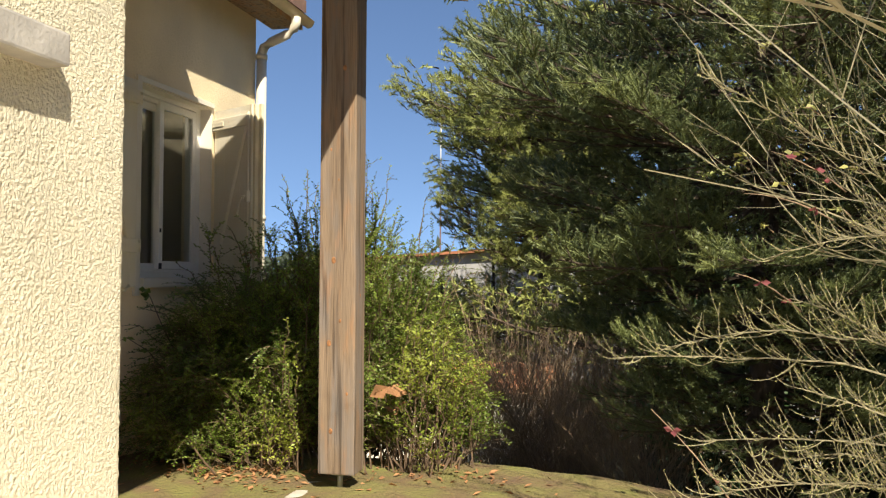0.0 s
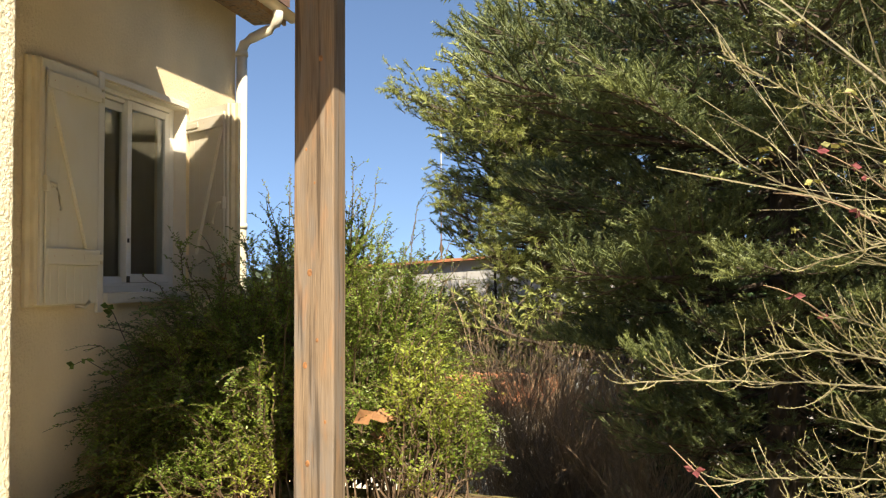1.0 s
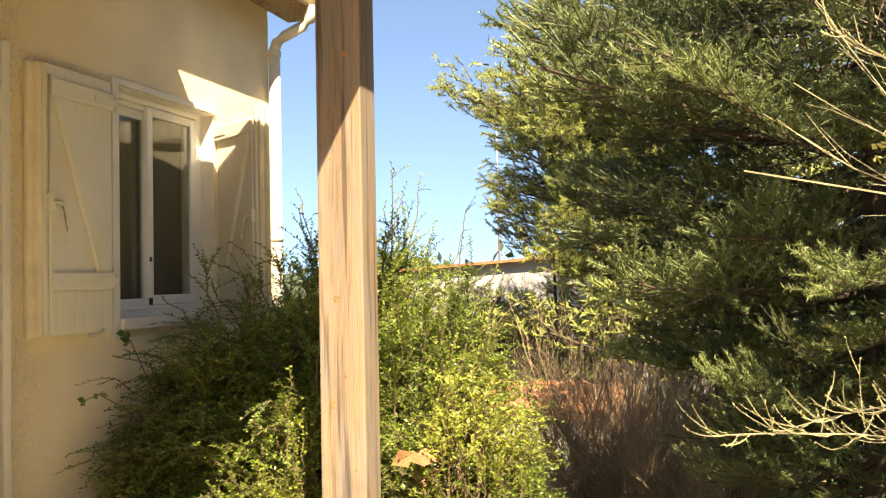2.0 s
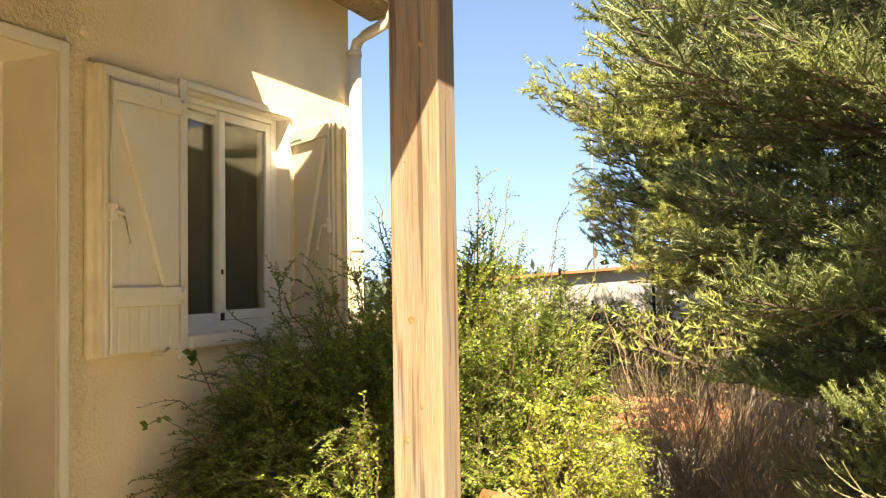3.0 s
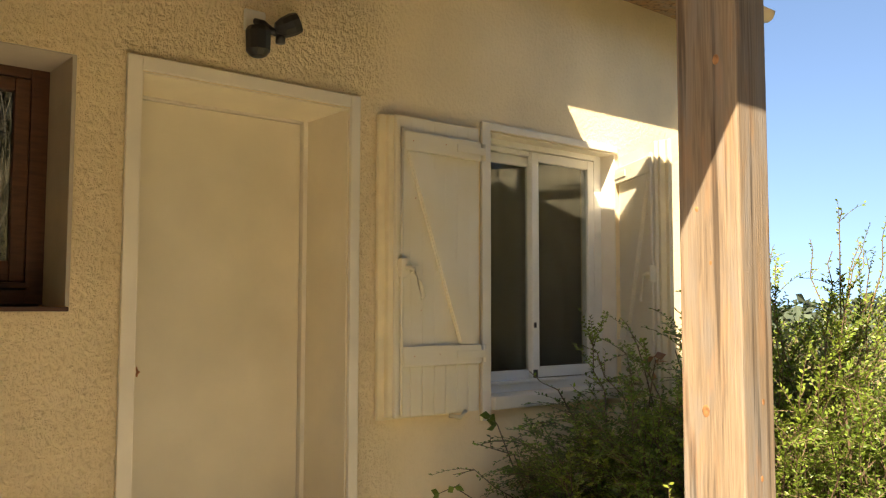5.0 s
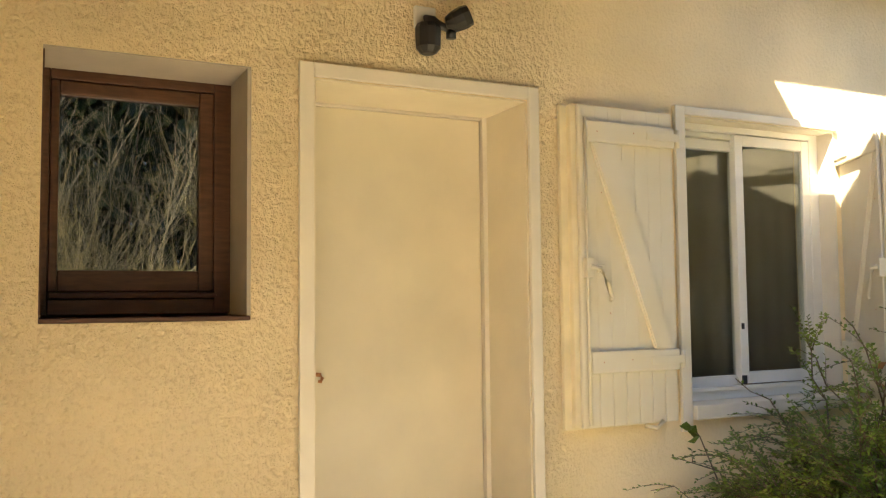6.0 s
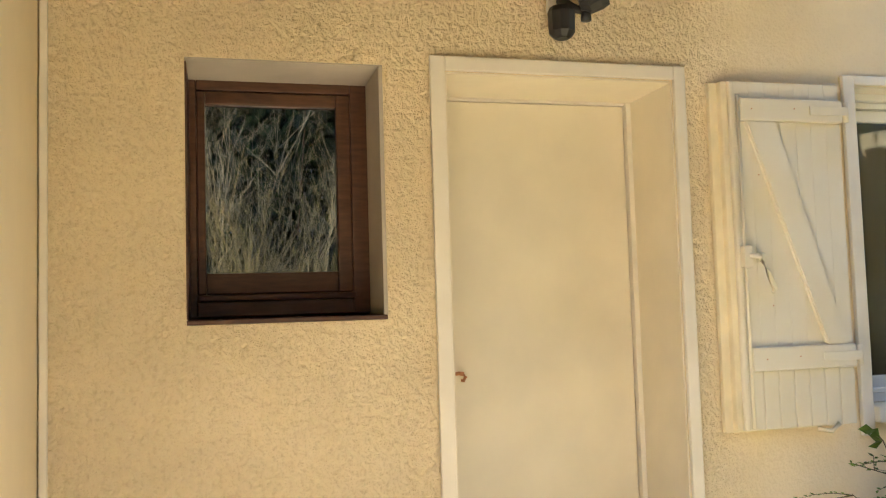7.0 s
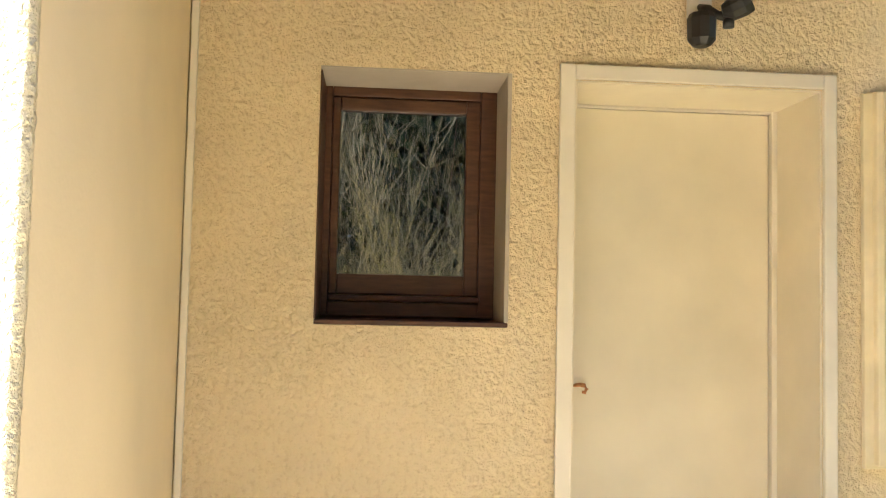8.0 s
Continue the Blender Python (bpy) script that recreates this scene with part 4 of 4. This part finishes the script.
# ---- bare shrubs
def bare_shrub_mesh(seed, stems, height, reach, kids, buds, thick, droop=0.12):
    r = np.random.default_rng(seed)
    tv, tf, lv = [], [], Leaves()

    def grow(p, d, L, rad, level):
        n = (7, 4, 3)[level]
        pts = [p]
        for i in range(n):
            d = unit(d + r.normal(0, 0.10, 3) + np.array([0, 0, 0.05 if level else -droop * i / n * 0.6]))
            pts.append(pts[-1] + d * L / n)
        tube_into(tv, tf, pts, list(np.linspace(rad, rad * 0.4, n + 1)), 3)
        if level >= 1 and buds:
            for q in range(1, n + 1):
                for _ in range(buds):
                    dd = unit(unit(pts[q] - pts[q - 1]) + r.normal(0, 0.5, 3))
                    lv.add(pts[q] + (pts[q - 1] - pts[q]) * r.random(), dd, unit(np.cross(dd, r.normal(0, 1, 3))), r.uniform(0.006, 0.013), 0.0035)
        if level < 2:
            for _ in range(kids[level]):
                i = int(r.integers(1, n))
                side = unit(d + r.normal(0, 0.75, 3) + np.array([0, 0, 0.55]))
                grow(pts[i], side, L * (r.uniform(0.10, 0.30) if level == 0 else r.uniform(0.25, 0.6)), rad * 0.5, level + 1)
    for _ in range(stems):
        a = r.uniform(0, 6.283)
        d = unit(np.array([math.cos(a) * reach, math.sin(a) * reach, r.uniform(0.35, 1.3)]))
        grow(np.array([r.normal(0, 0.12), r.normal(0, 0.12), 0.0]), d, height * r.uniform(0.65, 1.1), thick, 0)
    return mesh_from("twigs", tv, tf), (lv.mesh("buds") if buds else None)


def place_bare(name, label, meshes, at, rz, s, m_twig, m_bud, group, category="shrub"):
    t = thing(name, label, category, group, at=at)
    for nm, me, mm in (("twig_crown", meshes[0], m_twig), ("bud_crown", meshes[1], m_bud)):
        if me is None:
            continue
        o = link(nm, me, mm, t, kind="stuff")
        o.matrix_parent_inverse = Matrix()
    t.matrix_basis = pose(*at, 0, 0, rz) @ Matrix.Diagonal((s, s, s, 1))
    return t


def budding_branch(r, tv, tf, lv, a, b, lift, rad, pitch, twig):
    """An arching branch that bears upward-curving twigs, with pointed buds all along them."""
    c = arc(a, b, lift, 14)
    c[2:-1] += np.cumsum(r.normal(0, 0.012, (11, 3)), 0) * np.linspace(1, 0.1, 11)[:, None]
    L = np.linalg.norm(np.diff(c, axis=0), axis=1).sum()
    tube_into(tv, tf, c, list(np.linspace(rad, 0.0016, 14)), 5)

    def twiglet(p, d, l, rd, deep):
        n = 5
        pts = [p]
        for _ in range(n):
            d = unit(d + np.array([0, 0, 0.20]) + r.normal(0, 0.09, 3))
            pts.append(pts[-1] + d * l / n)
        tube_into(tv, tf, pts, list(np.linspace(rd, rd * 0.5, n + 1)), 4)
        for k in range(max(3, int(l / 0.013))):
            w = (k + r.random()) / max(3, int(l / 0.013)) * n
            i = min(int(w), n - 1)
            q = pts[i] + (pts[i + 1] - pts[i]) * (w - i)
            e = unit(unit(pts[i + 1] - pts[i]) + r.normal(0, 0.42, 3))
            lv.add(q, e, unit(np.cross(e, r.normal(0, 1, 3))), r.uniform(0.007, 0.014), 0.0045)
        if deep:
            for k in range(deep):
                i = int(r.integers(1, n))
                twiglet(pts[i], unit(pts[i + 1] - pts[i] + r.normal(0, 0.6, 3)), l * r.uniform(0.3, 0.6), rd * 0.75, 0)
    m = int(L * 0.8 / pitch)
    for k in range(m):
        w = 0.2 + 0.8 * (k + r.random()) / m
        i = min(int(w * 13), 12)
        p = c[i] + (c[i + 1] - c[i]) * (w * 13 - i)
        d = unit(unit(c[i + 1] - c[i]) * 1.0 + np.array([0, 0, r.uniform(-0.35, 0.65)]) + r.normal(0, 0.38, 3))
        twiglet(p, d, twig * r.uniform(0.45, 1.25) * (1.25 - 0.7 * w), 0.0022, int(r.integers(0, 3)) if w < 0.8 else 0)


def budding_shrub(root, tips, seed, label, pitch=0.04):
    r = np.random.default_rng(seed)
    t = thing("budding_shrub", label, "shrub", "budding shrubs", at=root)
    tv, tf, lv = [], [], Leaves()
    for x, y, z in tips:
        a = np.array(root) + r.normal(0, 0.09, 3) * np.array([1, 1, 0])
        b = np.array([x, y, z])
        k = a.copy()
        k[2] += (z - a[2]) * r.uniform(0.35, 0.85)
        k[:2] += r.normal(0, 0.16, 2) + (b - a)[:2] * 0.1
        tube_into(tv, tf, arc(a, k, 0.05, 5), [0.009, 0.008, 0.0075, 0.006, 0.005], 5)
        budding_branch(r, tv, tf, lv, k, b, r.uniform(0.05, 0.3) * np.linalg.norm(b - k), 0.005, pitch, 0.23)
    link("twig_crown", mesh_from("twigs", tv, tf), TWIG, t, kind="stuff")
    link("bud_crown", lv.mesh("buds"), BUD, t, kind="stuff")


# the nearest one leans over the terrace: two long low sprays, one high one and a tangle between
near_root = (4.6, 0.2, ground_height(4.6, 0.2) - 0.05)
near_tips = [(2.78, 0.10, 0.60), (2.98, -0.10, 0.66), (3.10, -0.12, 0.32), (3.0, -0.30, 0.12), (3.34, -0.05, 1.0), (3.22, 0.2, 0.06), (3.12, -0.07, 1.72), (3.4, -0.2, 0.55), (3.15, -0.45, 0.25), (3.3, -0.55, 0.08)]
rr = np.random.default_rng(77)
near_tips += [(rr.uniform(3.55, 4.3), rr.uniform(-0.3, 0.7), rr.uniform(1.0, 2.3)) for _ in range(13)]
near_tips += [(rr.uniform(3.4, 4.1), rr.uniform(-0.4, 0.5), rr.uniform(0.1, 0.95)) for _ in range(7)]
budding_shrub(near_root, near_tips, 61, "bare pale-twigged shrub with small yellow-green buds leaning over the terrace", 0.027)
for i, (x, y) in enumerate([(5.3, -0.9), (5.2, 1.5), (5.6, -2.2)]):
    tips = [(x + rr.normal(0, 0.6), y + rr.normal(0, 0.6), rr.uniform(0.3, 2.6)) for _ in range(24)]
    budding_shrub((x, y, ground_height(x, y) - 0.05), tips, 62 + i, "bare pale-twigged shrub with small yellow-green buds")
# pale seed heads and curled leaves caught among the twigs
for i in range(9):
    p = (rr.uniform(3.3, 3.75), rr.uniform(-0.15, 0.3), rr.uniform(1.1, 1.85))
    big_leaf_sprig("withered_sprig", "pale curled dead leaves hanging among bare twigs", [p, (p[0] - 0.03, p[1], p[2] + 0.03), (p[0] - 0.05, p[1], p[2] + 0.03)], [0.028, 0.035], BUD, BROWNTWIG)
tall = bare_shrub_mesh(43, 34, 3.6, 0.42, (26, 4), 1, 0.005)
for x, y, rz, s in [(6.1, -0.6, 10, 1.45), (6.3, -1.9, 120, 1.4), (6.6, 0.3, 200, 1.4)]:
    place_bare("tall_shrub", "tall bare bramble-like shrub catching the sun", tall, (x, y, ground_height(x, y) - 0.05), rz, s, TWIG, BUD, "tall shrubs")
thicket = [bare_shrub_mesh(51, 30, 1.6, 0.35, (9, 3), 0, 0.0045, 0.02), bare_shrub_mesh(52, 30, 1.6, 0.45, (9, 3), 0, 0.0045, 0.02)]
for i in range(14):
    # three rows in the sun before the outbuilding, and a few stems at the foot of the spruce
    y = 7.0 + (i // 4) * 0.55 + rng.normal(0, 0.1) if i < 11 else 3.6 + 0.6 * (i - 11)
    x = 1.05 + (i % 4) * 0.45 + rng.normal(0, 0.12) if i < 11 else 2.9 + rng.normal(0, 0.1)
    place_bare("bare_thicket", "leafless brown thicket on the slope behind the garden", thicket[i % 2], (x, y, ground_height(x, y) - 0.05), i * 67, (1.35 if i < 11 else 0.9) + 0.35 * rng.random(), BROWNTWIG, None, "bare thickets")
for i, (x, y, s) in enumerate([(1.05, 5.4, 0.5)]):
    place_bare("bare_thicket", "leafless brown thicket on the slope behind the garden", thicket[i % 2], (x, y, ground_height(x, y) - 0.05), 40 + i * 90, s, STEM, None, "bare thickets")
slope = bare_shrub_mesh(55, 26, 2.6, 0.5, (12, 3), 2, 0.010)
for i, (x, y, s) in enumerate([(-1.4, 12.6, 1.3), (-0.2, 12.0, 1.4), (0.9, 12.2, 1.5), (1.9, 12.6, 1.6), (3.0, 11.6, 1.6), (1.2, 10.6, 1.4)]):
    place_bare("slope_shrub", "pale olive shrub half bare on the lower slope", slope, (x, y, ground_height(x, y) - 0.05), 50 * i, s, TWIG, PINENEEDLE, "slope shrubs")
# creeper with red leaves hanging in the budding shrubs
for p, q, s in [((3.3, -0.2, 0.0), (2.93, -0.30, 0.46), [0.028, 0.034, 0.034]), ((3.5, 0.1, 0.8), (3.24, -0.04, 0.95), [0.03, 0.036]), ((3.75, 0.5, 1.3), (3.44, 0.46, 1.48), [0.035, 0.05, 0.05]),
                ((3.6, 0.0, 1.15), (3.27, -0.08, 1.25), [0.045])]:
    big_leaf_sprig("red_creeper", "thin creeper with a few dark red leaves", [tuple(z) for z in arc(p, q, 0.05, 6)], s, PINK, BROWNTWIG)


# hedge behind the camera, which the windows mirror
def hedge(name, label, x0, x1, y0, y1, h, n, seed, base=-0.9, leaf=(0.12, 0.24)):
    r = np.random.default_rng(seed)
    t = thing(name, label, "hedge", at=((x0 + x1) / 2, (y0 + y1) / 2, base))
    lv, sv, sf = Leaves(), [], []
    for _ in range(n):
        p = np.array([r.uniform(x0, x1), r.uniform(y0, y1), 0.0])
        top = h * (0.75 + 0.35 * noise.noise((p[0] * 0.6, p[1] * 0.6, seed)))
        p[2] = base + top * r.random() ** 0.7
        d = unit(r.normal(0, 1, 3))
        l = r.uniform(*leaf)
        lv.add(p, d, unit(np.cross(d, r.normal(0, 1, 3))), l, l * 0.6)
    for _ in range(60):
        x, y = r.uniform(x0, x1), r.uniform(y0, y1)
        tube_into(sv, sf, [(x, y, base - 0.2), (x + r.normal(0, 0.2), y + r.normal(0, 0.2), base + h * 0.6)], [0.03, 0.008], 4)
    link("stem", mesh_from("hedge_stems", sv, sf), STEM, t, kind="stuff")
    link("foliage", lv.mesh("hedge_leaves"), HEDGELEAF, t, kind="stuff")


hedge("hedge", "dense dark evergreen hedge along the garden edge", 8.0, 9.4, -8.0, 6.0, 8.5, 52000, 3, -0.9, (0.2, 0.36))
# leaf mass added behind the spruce: hides the pale wall, darkens the gaps
hedge("backing_foliage", "dense dark leaf mass added behind the spruce to keep its gaps dark", 2.9, 8.5, 6.3, 7.6, 5.0, 32000, 8, -1.9, (0.08, 0.17))

# ---------------------------------------------------------------- neighbouring buildings and distance
shed = thing("garden_building", "low white-walled outbuilding with orange roof tiles on the slope", "outbuilding", at=(-0.2, 9.0, -2.6))
part("wall", B(-2.6, 1.5, 8.6, 9.15, -3.2, -0.75), WHITEWALL, shed)
tile_me = None
for r_i in range(2):
    for c_i in range(20):
        if tile_me is None:
            a = np.linspace(0, math.pi, 7)
            vv = [(0.115 * math.cos(q), y, 0.06 * math.sin(q) + dz) for y, dz in ((0, 0), (0.45, 0.02)) for q in a]
            vv += [(0.098 * math.cos(q), y, 0.045 * math.sin(q) + dz) for y, dz in ((0, 0), (0.45, 0.02)) for q in a]
            ff = [(i, i + 1, i + 8, i + 7) for i in range(6)] + [(14 + i, 21 + i, 22 + i, 15 + i) for i in range(6)] + [(i, 14 + i, 15 + i, i + 1) for i in range(6)]
            tile_me = mesh_from("tile", vv, ff, True)
        o = link("tile", tile_me, TILE, shed)
        o.matrix_basis = pose(-2.7 + c_i * 0.22, 8.5 + r_i * 0.38, -0.72 + r_i * 0.12, 18, 0, 0)
bm = bmesh.new()
f = bm.faces.new([bm.verts.new(p) for p in [(-2.8, 8.5, -0.765), (1.62, 8.5, -0.765), (1.62, 9.25, -0.52), (-2.8, 9.25, -0.52)]])
ex = bmesh.ops.extrude_face_region(bm, geom=[f])
bmesh.ops.translate(bm, vec=(0, 0, 0.03), verts=[g for g in ex["geom"] if isinstance(g, bmesh.types.BMVert)])
part("roof", bm, TILE, shed)

nh = thing("neighbour_house", "white-walled neighbouring house with a low tiled gable roof", "house", at=(0.5, 17, -3))
bm = bmesh.new()
f = bm.faces.new([bm.verts.new(p) for p in [(-3.75, 15.5, -3.2), (6.5, 15.5, -3.2), (6.5, 15.5, 1.2), (1.45, 15.5, 1.5), (-3.75, 15.5, 1.2)]])
ex = bmesh.ops.extrude_face_region(bm, geom=[f])
bmesh.ops.translate(bm, vec=(0, 7, 0), verts=[g for g in ex["geom"] if isinstance(g, bmesh.types.BMVert)])
part("wall", bm, SHADEDWALL, nh)
for sgn in (-1, 1):
    bm = bmesh.new()
    e = 1.45 + sgn * 5.5
    f = bm.faces.new([bm.verts.new(p) for p in [(e, 15.3, 1.18), (1.45, 15.3, 1.52), (1.45, 22.7, 1.52), (e, 22.7, 1.18)]])
    ex = bmesh.ops.extrude_face_region(bm, geom=[f])
    bmesh.ops.translate(bm, vec=(0, 0, 0.06), verts=[g for g in ex["geom"] if isinstance(g, bmesh.types.BMVert)])
    part("roof", bm, TILE, nh)
ant = thing("antenna", "thin television antenna mast on the neighbouring roof", "antenna", at=(-2.0, 17, 2.2))
tube("mast", [(-2.0, 17, 1.2), (-2.0, 17, 5.4)], 0.02, STEEL, ant, 6)
for z in (5.0, 5.2, 5.35):
    tube("rod", [(-2.35, 17, z), (-1.65, 17, z)], 0.008, STEEL, ant, 5)

r2 = np.random.default_rng(99)
lv = Leaves()
for i in range(9000):
    y = r2.uniform(70, 110)
    x = r2.uniform(-80, 60)
    top = 2.0 + 2.4 * noise.noise((x * 0.07, y * 0.05, 2.0)) + 1.2 * noise.noise((x * 0.5, y * 0.2, 7.0))
    p = np.array([x, y, -4 + (top + 4) * r2.random() ** 0.5])
    d = unit(r2.normal(0, 1, 3))
    lv.add(p, d, unit(np.cross(d, r2.normal(0, 1, 3))), r2.uniform(0.8, 1.8), r2.uniform(0.5, 1.1))
tagged(link("backdrop_woods", lv.mesh("woods"), FARTREES), "distant hazy line of dark woods", "woods", kind="stuff")

# dry leaves and moss tufts on the ground
lv = Leaves()
for i in range(420):
    x, y = ((r2.normal(0.75, 0.25), r2.normal(0.78, 0.14)) if i % 3 else (r2.normal(1.75, 0.25), r2.normal(0.95, 0.15)))
    if i % 6 == 0:
        x, y = r2.uniform(0.3, 2.6), r2.uniform(0.1, 1.5)
    a = r2.uniform(0, 6.28)
    d = unit(np.array([math.cos(a), math.sin(a), r2.uniform(-0.1, 0.5)]))
    lv.add(np.array([x, y, ground_height(x, y) + 0.004]), d, unit(np.array([r2.normal(0, 0.3), r2.normal(0, 0.3), 1])), r2.uniform(0.02, 0.06), r2.uniform(0.012, 0.035))
tagged(link("dry_leaves", lv.mesh("litter"), DRYLEAF), "brown fallen leaves scattered over the soil", "leaf litter", kind="stuff")
